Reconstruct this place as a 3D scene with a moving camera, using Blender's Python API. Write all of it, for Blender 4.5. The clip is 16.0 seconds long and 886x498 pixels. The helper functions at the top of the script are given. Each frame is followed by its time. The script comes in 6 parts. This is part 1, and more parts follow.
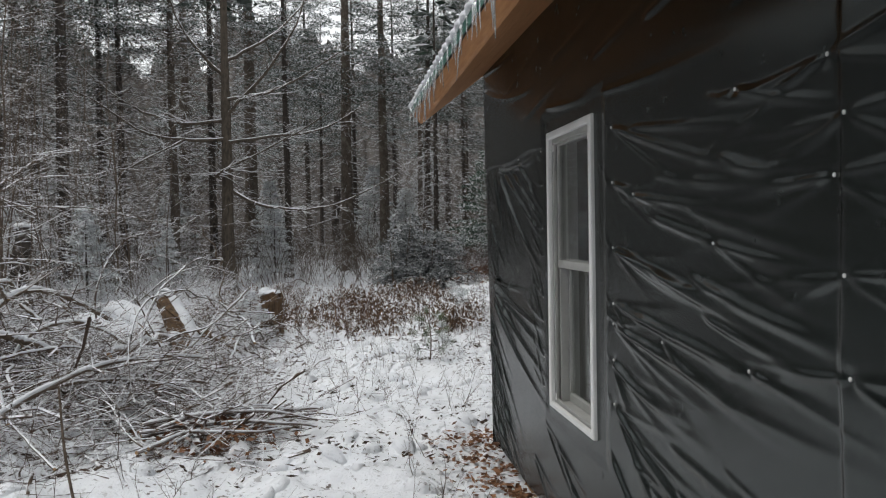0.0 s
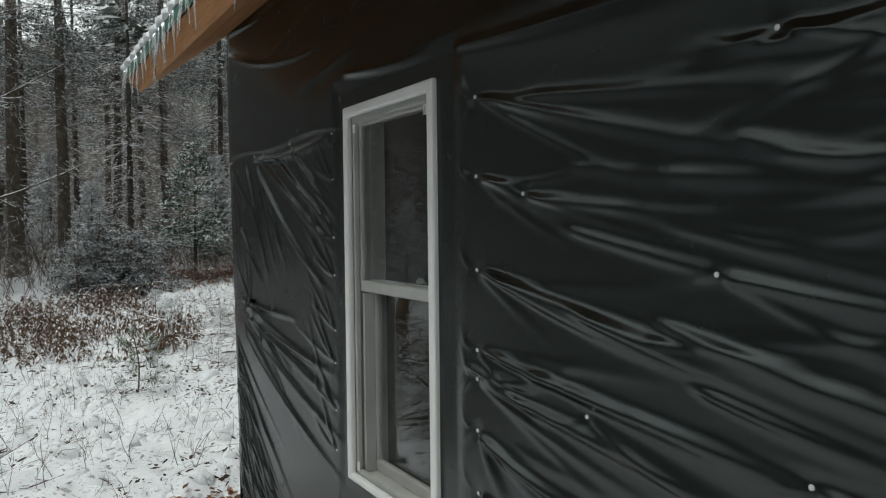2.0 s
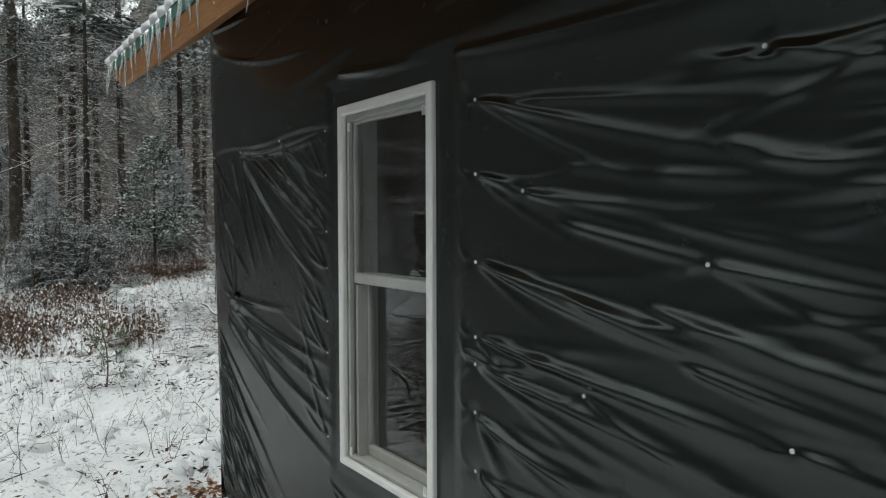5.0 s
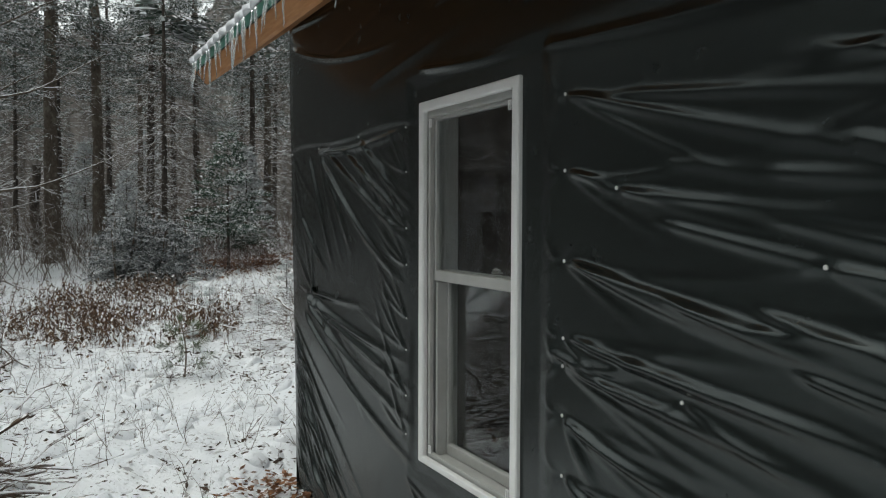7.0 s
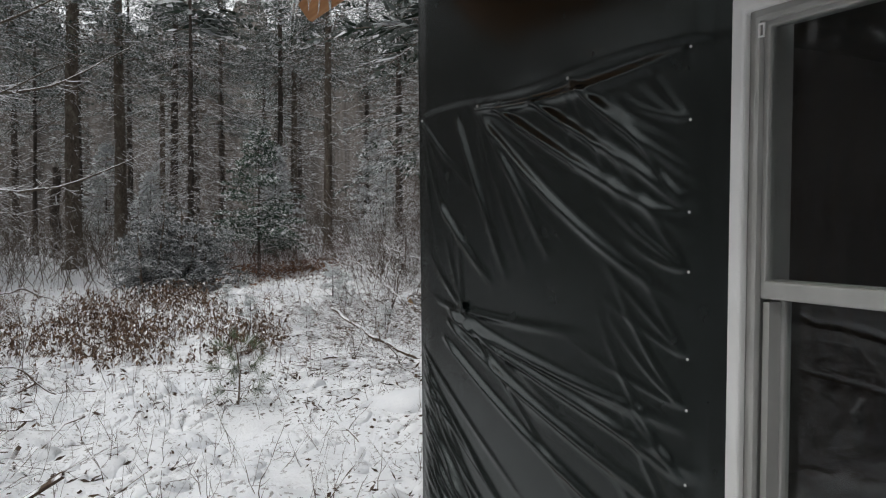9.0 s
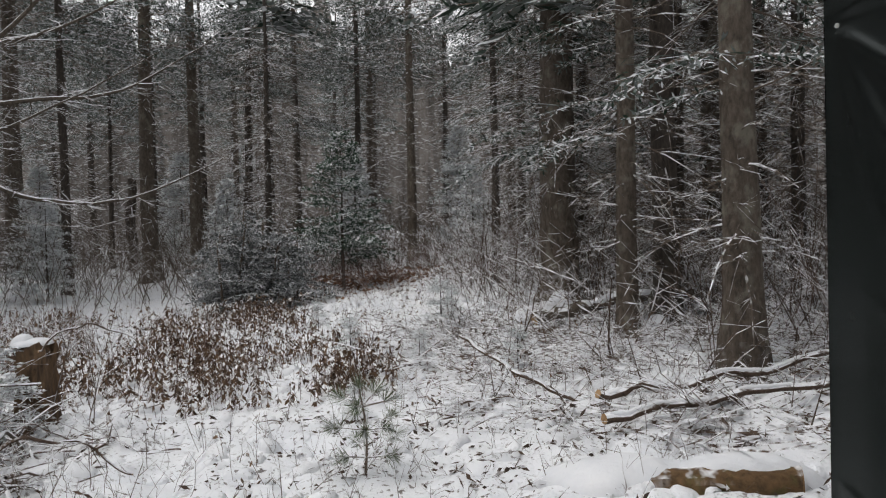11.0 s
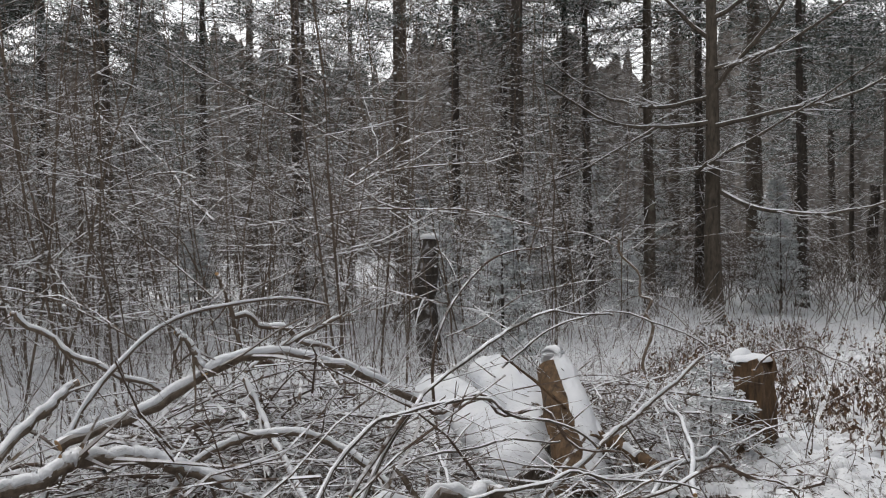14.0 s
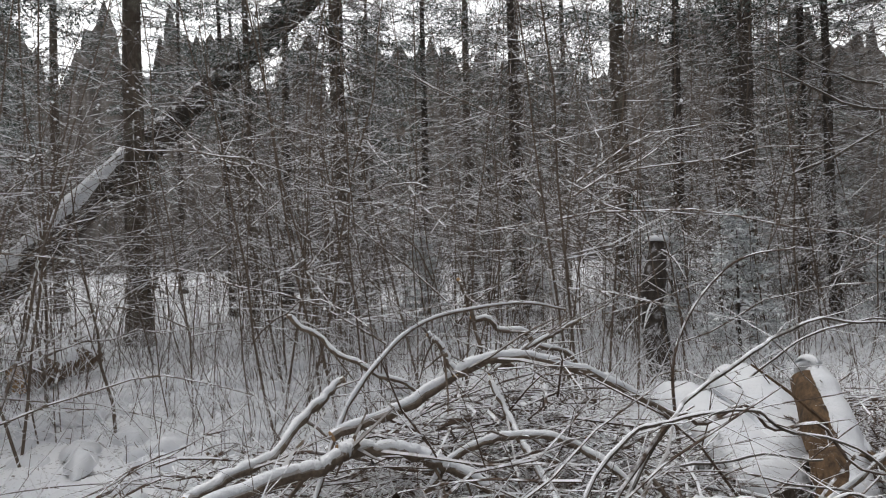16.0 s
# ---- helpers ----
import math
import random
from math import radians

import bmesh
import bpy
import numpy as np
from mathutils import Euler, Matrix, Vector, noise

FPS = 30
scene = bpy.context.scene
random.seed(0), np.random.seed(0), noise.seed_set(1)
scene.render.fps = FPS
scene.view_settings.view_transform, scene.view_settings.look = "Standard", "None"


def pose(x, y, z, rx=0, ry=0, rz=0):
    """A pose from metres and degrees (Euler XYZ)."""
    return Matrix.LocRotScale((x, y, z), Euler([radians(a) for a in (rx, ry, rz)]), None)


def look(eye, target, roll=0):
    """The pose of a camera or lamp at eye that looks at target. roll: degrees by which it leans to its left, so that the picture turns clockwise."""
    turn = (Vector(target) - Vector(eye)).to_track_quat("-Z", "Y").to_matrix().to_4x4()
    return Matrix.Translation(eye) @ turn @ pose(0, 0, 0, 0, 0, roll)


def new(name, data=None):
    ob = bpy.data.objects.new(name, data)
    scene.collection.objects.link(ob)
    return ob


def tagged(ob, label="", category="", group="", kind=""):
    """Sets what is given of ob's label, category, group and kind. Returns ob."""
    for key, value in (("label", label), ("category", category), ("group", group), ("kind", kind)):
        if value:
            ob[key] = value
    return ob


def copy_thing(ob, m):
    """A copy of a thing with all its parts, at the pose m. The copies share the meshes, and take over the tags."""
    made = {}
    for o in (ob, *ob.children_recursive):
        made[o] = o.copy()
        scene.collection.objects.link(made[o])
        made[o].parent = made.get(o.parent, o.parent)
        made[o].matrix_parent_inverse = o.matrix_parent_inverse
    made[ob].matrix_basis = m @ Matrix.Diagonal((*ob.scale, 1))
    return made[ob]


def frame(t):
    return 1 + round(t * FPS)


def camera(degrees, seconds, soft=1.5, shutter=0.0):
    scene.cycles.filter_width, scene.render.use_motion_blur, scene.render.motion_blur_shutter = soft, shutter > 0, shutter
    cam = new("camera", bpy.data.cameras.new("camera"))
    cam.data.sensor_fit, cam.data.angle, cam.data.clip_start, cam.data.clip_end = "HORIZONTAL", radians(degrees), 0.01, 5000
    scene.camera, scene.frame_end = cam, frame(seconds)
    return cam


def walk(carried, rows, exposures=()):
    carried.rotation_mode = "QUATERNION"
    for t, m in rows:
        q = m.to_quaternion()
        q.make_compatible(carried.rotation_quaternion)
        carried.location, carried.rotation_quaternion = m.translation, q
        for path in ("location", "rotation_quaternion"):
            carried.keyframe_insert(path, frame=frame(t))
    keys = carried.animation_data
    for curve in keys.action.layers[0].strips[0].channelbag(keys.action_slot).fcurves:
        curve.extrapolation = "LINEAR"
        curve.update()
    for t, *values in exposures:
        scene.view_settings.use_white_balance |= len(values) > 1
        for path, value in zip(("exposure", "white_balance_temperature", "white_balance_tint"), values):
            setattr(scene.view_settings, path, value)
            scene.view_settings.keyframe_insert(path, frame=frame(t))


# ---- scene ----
cam = camera(61.4, 16.0, soft=1.15)
PATH = [
    (0, (-1.103, -5.413, 1.554), (-0.822, -3.434, 1.502), -1.0),
    (0.5, (-1.14, -4.991, 1.594), (-0.64, -3.056, 1.534), -1.4),
    (1, (-1.234, -4.638, 1.595), (-0.424, -2.81, 1.528), -0.3),
    (1.5, (-1.209, -4.389, 1.58), (-0.256, -2.632, 1.513), -0.9),
    (2, (-1.154, -4.292, 1.598), (-0.131, -2.575, 1.532), -0.6),
    (2.5, (-1.221, -4.32, 1.591), (-0.152, -2.631, 1.521), 0.1),
    (3, (-1.281, -4.333, 1.589), (-0.163, -2.677, 1.515), -0.3),
    (5.5, (-1.33, -4.342, 1.592), (-0.214, -2.684, 1.517), -0.1),
    (6, (-1.338, -4.346, 1.587), (-0.238, -2.677, 1.51), 0.1),
    (6.5, (-1.366, -4.321, 1.592), (-0.3, -2.631, 1.507), 0.3),
    (7, (-1.364, -4.268, 1.594), (-0.392, -2.522, 1.51), 0.2),
    (7.5, (-1.307, -4.096, 1.565), (-0.54, -2.251, 1.486), -1.0),
    (8, (-1.301, -3.787, 1.527), (-0.504, -1.954, 1.451), 3.0),
    (8.2, (-1.349, -3.618, 1.517), (-0.47, -1.823, 1.447), 2.4),
    (10.3, (-1.458, -1.685, 1.546), (-0.554, 0.098, 1.482), -2.3),
    (10.5, (-1.416, -1.513, 1.556), (-0.565, 0.296, 1.496), -1.7),
    (11, (-1.387, -1.134, 1.554), (-0.6, 0.703, 1.496), -1.2),
    (11.5, (-1.359, -0.833, 1.564), (-0.712, 1.059, 1.514), -2.4),
    (12, (-1.219, -0.628, 1.565), (-1.013, 1.361, 1.539), -0.8),
    (12.5, (-1.13, -0.533, 1.561), (-1.209, 1.465, 1.542), -0.8),
    (13, (-1.167, -0.538, 1.556), (-1.496, 1.435, 1.542), -0.7),
    (13.5, (-1.219, -0.572, 1.571), (-1.897, 1.31, 1.563), -0.8),
    (14, (-1.273, -0.632, 1.584), (-2.262, 1.106, 1.583), -0.6),
    (14.5, (-1.312, -0.697, 1.597), (-2.514, 0.902, 1.601), -0.8),
    (15, (-1.354, -0.734, 1.593), (-2.702, 0.743, 1.608), -1.4),
    (15.5, (-1.374, -0.754, 1.594), (-2.784, 0.665, 1.612), -1.3),
    (16, (-1.381, -0.754, 1.6), (-2.813, 0.642, 1.617), -1.5),
]
# seconds, stops, kelvin, tint: the picture turns slightly greener while the black wall fills it
EXPOSURES = [(0, 0.7, 6500, 8), (1.5, 0.66, 6500, 1), (6.5, 0.66, 6500, 1), (8.2, 0.66, 6500, 6), (10.3, 0.68, 6620, 10), (11.5, 0.68, 6620, 10), (13, 0.76, 6620, 10), (16, 0.78, 6580, 10)]
walk(cam, [(t, look(eye, target, roll)) for t, eye, target, roll in PATH], EXPOSURES)

# ---- world and light: a white overcast winter sky ----
world = bpy.data.worlds.new("overcast")
world.use_nodes = True
scene.world = world
wn, wl = world.node_tree.nodes, world.node_tree.links
sky = wn.new("ShaderNodeTexSky")
sky.sky_type = "NISHITA"
sky.sun_disc = False
sky.sun_elevation, sky.sun_rotation = radians(66), radians(267)
sky.air_density, sky.dust_density, sky.ozone_density = 1.0, 1.5, 1.0
pale = wn.new("ShaderNodeHueSaturation")
pale.inputs["Saturation"].default_value = 0.1
wl.new(sky.outputs["Color"], pale.inputs["Color"])
wl.new(pale.outputs["Color"], wn["Background"].inputs["Color"])
wn["Background"].inputs["Strength"].default_value = 0.15
sun_data = bpy.data.lights.new("sun", "SUN")
sun_data.energy, sun_data.angle, sun_data.color = 0.5, radians(40), (1.0, 0.97, 0.93)
sun = new("sun", sun_data)
sun.matrix_world = look((-18, -1, 40), (0, 0, 0))


# ---- materials ----
def material(name, rough=0.8, metal=0.0, spec=0.5):
    m = bpy.data.materials.new(name)
    m.use_nodes = True
    n = m.node_tree.nodes["Principled BSDF"]
    n.inputs["Roughness"].default_value, n.inputs["Metallic"].default_value = rough, metal
    n.inputs["Specular IOR Level"].default_value = spec
    return m, m.node_tree.nodes, m.node_tree.links, n


def place(nodes, links, stretch=(1, 1, 1), world_space=False):
    src = nodes.new("ShaderNodeNewGeometry" if world_space else "ShaderNodeTexCoord")
    mp = nodes.new("ShaderNodeMapping")
    mp.inputs["Scale"].default_value = stretch
    links.new(src.outputs["Position" if world_space else "Object"], mp.inputs["Vector"])
    return mp.outputs["Vector"]


def grain(nodes, links, vec, scale, detail=4.0, rough=0.6):
    t = nodes.new("ShaderNodeTexNoise")
    t.inputs["Scale"].default_value, t.inputs["Detail"].default_value = scale, detail
    t.inputs["Roughness"].default_value = rough
    links.new(vec, t.inputs["Vector"])
    return t.outputs["Fac"]


def ramp(nodes, links, fac, *stops):
    r = nodes.new("ShaderNodeValToRGB")
    e = r.color_ramp.elements
    while len(e) < len(stops):
        e.new(0.5)
    for el, (p, c) in zip(e, stops):
        el.position = p
        el.color = (*c, 1) if len(c) == 3 else (c[0], c[0], c[0], 1)
    links.new(fac, r.inputs["Fac"])
    return r.outputs["Color"]


def mixed(nodes, links, fac, a, b, mode="MIX"):
    m = nodes.new("ShaderNodeMix")
    m.data_type, m.blend_type = "RGBA", mode
    for sock, v in ((m.inputs["Factor"], fac), (m.inputs["A"], a), (m.inputs["B"], b)):
        if isinstance(v, bpy.types.NodeSocket):
            links.new(v, sock)
        elif isinstance(v, (int, float)):
            sock.default_value = v
        else:
            sock.default_value = (*v, 1)
    return m.outputs["Result"]


def calc(nodes, links, op, a, b=0.0, clamp=False):
    m = nodes.new("ShaderNodeMath")
    m.operation, m.use_clamp = op, clamp
    for sock, v in zip(m.inputs, (a, b)):
        if isinstance(v, bpy.types.NodeSocket):
            links.new(v, sock)
        else:
            sock.default_value = v
    return m.outputs["Value"]


def bump(nodes, links, shader, height, strength, distance):
    b = nodes.new("ShaderNodeBump")
    b.inputs["Strength"].default_value, b.inputs["Distance"].default_value = strength, distance
    links.new(height, b.inputs["Height"])
    links.new(b.outputs["Normal"], shader.inputs["Normal"])


SNOW = (0.86, 0.87, 0.9)


def upward(nodes, links, lo, hi):
    """How far the surface looks up, from 0 at lo to 1 at hi: where snow can lie."""
    g = nodes.new("ShaderNodeNewGeometry")
    s = nodes.new("ShaderNodeSeparateXYZ")
    links.new(g.outputs["True Normal"], s.inputs["Vector"])
    m = nodes.new("ShaderNodeMapRange")
    m.inputs["From Min"].default_value, m.inputs["From Max"].default_value = lo, hi
    links.new(s.outputs["Z"], m.inputs["Value"])
    return m.outputs["Result"]


def dusted(name, dark, light, scale=30, stretch=(1, 1, 1), cover=0.5, patch=6.0, lo=0.25, hi=0.6, rough=0.9, relief=0.01, moss=None):
    """Bark, twig or wood with snow lying in patches on what looks up."""
    m, n, l, s = material(name, rough, spec=0.2)
    v = place(n, l, stretch, True)
    fine = grain(n, l, v, scale, 6)
    col = ramp(n, l, fine, (0.3, dark), (0.7, light))
    wide = grain(n, l, place(n, l, (1, 1, 1), True), 1.7, 3)
    col = mixed(n, l, calc(n, l, "MULTIPLY", wide, 0.7), col, tuple(c * 0.45 for c in light))
    if moss:
        col = mixed(n, l, ramp(n, l, grain(n, l, place(n, l, (1, 1, 0.7), True), 6.5, 6), (0.52, (0.0,)), (0.66, (0.6,))), col, moss)
    lay = grain(n, l, place(n, l, (1, 1, 1), True), patch, 3)
    lay = ramp(n, l, lay, (max(0.0, 0.72 - cover * 0.5 - 0.06), (0.0,)), (min(1.0, 0.72 - cover * 0.5 + 0.06), (1.0,)))
    fac = calc(n, l, "MULTIPLY", upward(n, l, lo, hi), lay)
    l.new(mixed(n, l, fac, col, SNOW), s.inputs["Base Color"])
    bump(n, l, s, fine, 0.8, relief)
    return m


def plain(name, dark, light, scale=20, stretch=(1, 1, 1), rough=0.8, relief=0.002, spec=0.4, metal=0.0):
    m, n, l, s = material(name, rough, metal, spec)
    fine = grain(n, l, place(n, l, stretch), scale, 6)
    col = ramp(n, l, fine, (0.3, dark), (0.7, light))
    wide = grain(n, l, place(n, l), 2.3, 3)
    l.new(mixed(n, l, calc(n, l, "MULTIPLY", wide, 0.35), col, tuple(c * 0.6 for c in dark)), s.inputs["Base Color"])
    bump(n, l, s, fine, 0.5, relief)
    return m


def needle_material(name, dark, light, cover, frost=(0.86, 0.88, 0.9), clung=0.0):
    m, n, l, s = material(name, 0.7, spec=0.25)
    g = n.new("ShaderNodeNewGeometry")
    col = ramp(n, l, g.outputs["Random Per Island"], (0.0, dark), (1.0, light))
    patch = grain(n, l, place(n, l, (1, 1, 1), True), 2.2, 3)
    pick = calc(n, l, "ADD", calc(n, l, "MULTIPLY", g.outputs["Random Per Island"], 0.6), calc(n, l, "MULTIPLY", patch, 0.8))
    lay = ramp(n, l, pick, (1.0 - cover - 0.06, (0.0,)), (1.0 - cover + 0.1, (0.9,)))
    above = calc(n, l, "ADD", calc(n, l, "MULTIPLY", upward(n, l, -0.15, 0.35), 1.0 - clung), clung)
    fac = calc(n, l, "MULTIPLY", above, lay)
    l.new(mixed(n, l, fac, col, frost), s.inputs["Base Color"])
    return m


def snow_material():
    m, n, l, s = material("snow", 0.65, spec=0.3)
    v = place(n, l, (1, 1, 1), True)
    fine = grain(n, l, v, 55, 5)
    wide = grain(n, l, v, 1.3, 4)
    col = ramp(n, l, wide, (0.3, (0.78, 0.8, 0.84)), (0.7, (0.88, 0.89, 0.91)))
    # fallen bark, needles and leaf crumbs lying on the snow
    crumbs = ramp(n, l, grain(n, l, v, 22, 4), (0.58, (0.0,)), (0.62, (1.0,)))
    zones = ramp(n, l, grain(n, l, v, 2.1, 4), (0.38, (0.0,)), (0.6, (0.9,)))
    col = mixed(n, l, calc(n, l, "MULTIPLY", crumbs, zones), col, (0.09, 0.065, 0.045))
    l.new(col, s.inputs["Base Color"])
    s.inputs["Subsurface Weight"].default_value = 0.0
    bump(n, l, s, calc(n, l, "ADD", fine, grain(n, l, v, 12, 4)), 0.6, 0.035)
    return m


def clean_snow():
    m, n, l, s = material("fresh_snow", 0.6, spec=0.3)
    v = place(n, l, (1, 1, 1), True)
    l.new(ramp(n, l, grain(n, l, v, 3, 4), (0.3, (0.66, 0.68, 0.72)), (0.7, (0.77, 0.78, 0.8))), s.inputs["Base Color"])
    bump(n, l, s, calc(n, l, "ADD", grain(n, l, v, 40, 5), grain(n, l, v, 9, 4)), 0.5, 0.02)
    return m


def plastic_material():
    m, n, l, s = material("black_polyethylene", 0.3, spec=0.68)
    v = place(n, l, (1, 1, 1), True)
    wide = grain(n, l, v, 2.4, 4)
    l.new(ramp(n, l, wide, (0.3, (0.003, 0.0045, 0.0043)), (0.75, (0.005, 0.0075, 0.0072))), s.inputs["Base Color"])
    s.inputs["Specular Tint"].default_value = (0.91, 1.0, 0.98, 1)
    dust = grain(n, l, v, 9, 6)
    l.new(ramp(n, l, dust, (0.3, (0.2,)), (0.75, (0.29,))), s.inputs["Roughness"])
    h = calc(n, l, "ADD", calc(n, l, "MULTIPLY", grain(n, l, place(n, l, (1, 1.0, 3.0), True), 5, 3), 0.5), calc(n, l, "MULTIPLY", grain(n, l, v, 40, 3), 0.08))
    bump(n, l, s, h, 0.05, 0.01)
    return m


def glass_material():
    m, n, l, s = material("window_glass", 0.02)
    s.inputs["Transmission Weight"].default_value = 1.0
    s.inputs["IOR"].default_value = 1.5
    s.inputs["Base Color"].default_value = (0.93, 0.96, 0.95, 1)
    return m


def ice_material():
    m, n, l, s = material("ice", 0.12)
    s.inputs["Transmission Weight"].default_value = 0.75
    s.inputs["IOR"].default_value = 1.31
    s.inputs["Base Color"].default_value = (0.88, 0.91, 0.92, 1)
    bump(n, l, s, grain(n, l, place(n, l), 60, 2), 0.4, 0.004)
    return m


def plywood_material():
    m, n, l, s = material("orange_wood", 0.7, spec=0.3)
    v = place(n, l, (14, 1.2, 14), True)
    fine = grain(n, l, v, 6, 6)
    col = ramp(n, l, fine, (0.3, (0.33, 0.15, 0.06)), (0.7, (0.46, 0.23, 0.1)))
    knot = ramp(n, l, grain(n, l, place(n, l, (2, 1, 2), True), 4, 2), (0.68, (0.0,)), (0.74, (0.6,)))
    col = mixed(n, l, knot, col, (0.2, 0.09, 0.04))
    l.new(col, s.inputs["Base Color"])
    bump(n, l, s, fine, 0.4, 0.003)
    return m


M_SNOW = snow_material()
M_DRIFT = clean_snow()
M_PLASTIC = plastic_material()
M_GLASS = glass_material()
M_ICE = ice_material()
M_WOOD = plywood_material()
M_BARK = dusted("spruce_bark", (0.045, 0.037, 0.03), (0.19, 0.155, 0.125), 24, (1, 1, 0.45), 0.3, 9, 0.1, 0.5, relief=0.05, moss=(0.24, 0.225, 0.185))
M_BARK_DARK = dusted("dark_bark", (0.03, 0.026, 0.022), (0.12, 0.1, 0.085), 26, (1, 1, 0.35), 0.3, 9, 0.1, 0.5, relief=0.025)
M_MAPLE = dusted("grey_brown_bark", (0.035, 0.029, 0.024), (0.17, 0.14, 0.11), 20, (1, 1, 0.3), 0.68, 4, 0.2, 0.5, relief=0.02)
M_TWIG = dusted("dead_twig", (0.08, 0.062, 0.048), (0.23, 0.18, 0.14), 60, (1, 1, 1), 0.5, 9, 0.2, 0.5)
M_TWIG_FAR = dusted("dead_branch", (0.07, 0.055, 0.044), (0.2, 0.16, 0.128), 40, (1, 1, 1), 0.4, 6, 0.2, 0.5)
M_BRUSH = dusted("brush_twig", (0.05, 0.036, 0.027), (0.17, 0.12, 0.09), 50, (1, 1, 1), 0.5, 8, 0.15, 0.45)
M_LACED = dusted("snow_laced_twig", (0.065, 0.05, 0.04), (0.2, 0.15, 0.115), 50, (1, 1, 1), 0.72, 6, -0.1, 0.35)
M_RED = dusted("reddish_twig", (0.09, 0.05, 0.038), (0.2, 0.125, 0.1), 50, (1, 1, 1), 0.5, 5, 0.3, 0.6)
M_POLE = dusted("peeled_branch", (0.07, 0.053, 0.04), (0.24, 0.185, 0.14), 35, (1, 1, 1), 0.7, 5, 0.5, 0.8, relief=0.006)
M_CUT = plain("cut_wood", (0.3, 0.17, 0.075), (0.5, 0.33, 0.17), 30, (1, 1, 1), 0.8, 0.004)
M_ROT = plain("rotten_wood", (0.03, 0.02, 0.014), (0.21, 0.13, 0.07), 16, (1.6, 1.6, 0.3), 0.9, 0.03)
M_MOSS = dusted("mossy_wood", (0.05, 0.035, 0.02), (0.2, 0.12, 0.06), 22, (1, 1, 1), 0.35, 5, 0.5, 0.8, relief=0.02, moss=(0.09, 0.1, 0.03))
M_NEEDLE = needle_material("spruce_needles", (0.014, 0.028, 0.018), (0.05, 0.08, 0.05), 0.42, (0.7, 0.72, 0.75), 0.2)
M_NEEDLE_SNOWY = needle_material("snowy_fir_needles", (0.02, 0.045, 0.028), (0.06, 0.1, 0.065), 0.72, clung=0.5)
M_GREENFIR = needle_material("green_fir_needles", (0.022, 0.05, 0.032), (0.075, 0.125, 0.085), 0.36)
M_FROST = needle_material("frosted_needles", (0.02, 0.028, 0.024), (0.075, 0.085, 0.08), 0.55, (0.46, 0.475, 0.49), 0.2)
M_PINE = needle_material("pine_needles", (0.07, 0.095, 0.05), (0.17, 0.19, 0.11), 0.3)
M_LEAF = needle_material("dead_leaves", (0.045, 0.027, 0.018), (0.24, 0.15, 0.088), 0.24)
M_CRUMB = needle_material("dark_crumbs", (0.03, 0.02, 0.014), (0.1, 0.065, 0.045), 0.08)
M_LITTER = needle_material("leaf_litter", (0.08, 0.035, 0.018), (0.27, 0.13, 0.06), 0.06)
M_VINYL = plain("white_vinyl", (0.74, 0.74, 0.73), (0.82, 0.82, 0.81), 8, (1, 1, 1), 0.38, 0.0004)
# track grey, also put on white vinyl parts as painted-in shade
M_TRACK_SHADED = plain("shaded_grey_vinyl", (0.36, 0.36, 0.34), (0.46, 0.46, 0.44), 8, (1, 1, 1), 0.45, 0.0004)
M_GREEN = plain("green_membrane", (0.03, 0.12, 0.09), (0.06, 0.18, 0.135), 12, (1, 1, 1), 0.5, 0.001)
# boards darkened in colour so the room behind the panes looks unlit
M_INSIDE = plain("darkened_boards", (0.03, 0.025, 0.02), (0.07, 0.055, 0.04), 9, (1, 1, 0.2), 0.9, 0.003)
M_CAP = plain("white_cap", (0.6, 0.6, 0.58), (0.75, 0.75, 0.73), 9, (1, 1, 1), 0.5, 0.0003)


def far_woods():
    m, n, l, s = material("far_woods", 1.0, spec=0.0)
    stems = grain(n, l, place(n, l, (1, 1, 0.06), True), 1.6, 6, 0.7)
    twigs = grain(n, l, place(n, l, (1, 1, 2.0), True), 2.2, 8, 0.75)
    col = ramp(n, l, stems, (0.35, (0.05, 0.045, 0.04)), (0.65, (0.2, 0.18, 0.165)))
    white = ramp(n, l, twigs, (0.52, (0.0,)), (0.66, (0.45,)))
    l.new(mixed(n, l, white, col, (0.55, 0.56, 0.58)), s.inputs["Base Color"])
    return m


M_FAR = far_woods()


# ---- mesh tools ----
class Shape:
    """Gathers vertices and faces for one mesh."""

    def __init__(self):
        self.v, self.f, self.n = [], [], 0

    def add(self, verts, faces):
        verts = np.asarray(verts, float).reshape(-1, 3)
        faces = np.asarray(faces, int)
        if len(verts) and len(faces):
            self.v.append(verts)
            self.f.append(faces + self.n)
            self.n += len(verts)

    def mesh(self, name, mat, smooth=False):
        me = bpy.data.meshes.new(name)
        if not self.v:
            return me
        co = np.concatenate(self.v)
        me.vertices.add(len(co))
        me.vertices.foreach_set("co", co.astype(np.float32).ravel())
        loops = np.concatenate([f.ravel() for f in self.f])
        sizes = np.concatenate([np.full(len(f), f.shape[1]) for f in self.f])
        me.loops.add(len(loops))
        me.loops.foreach_set("vertex_index", loops.astype(np.int32))
        me.polygons.add(len(sizes))
        me.polygons.foreach_set("loop_start", np.r_[0, np.cumsum(sizes)[:-1]].astype(np.int32))
        me.polygons.foreach_set("use_smooth", np.full(len(sizes), smooth))
        me.materials.append(mat)
        me.update(calc_edges=True)
        me.validate()
        return me


def unit(a):
    return a / np.maximum(np.linalg.norm(a, axis=-1, keepdims=True), 1e-9)


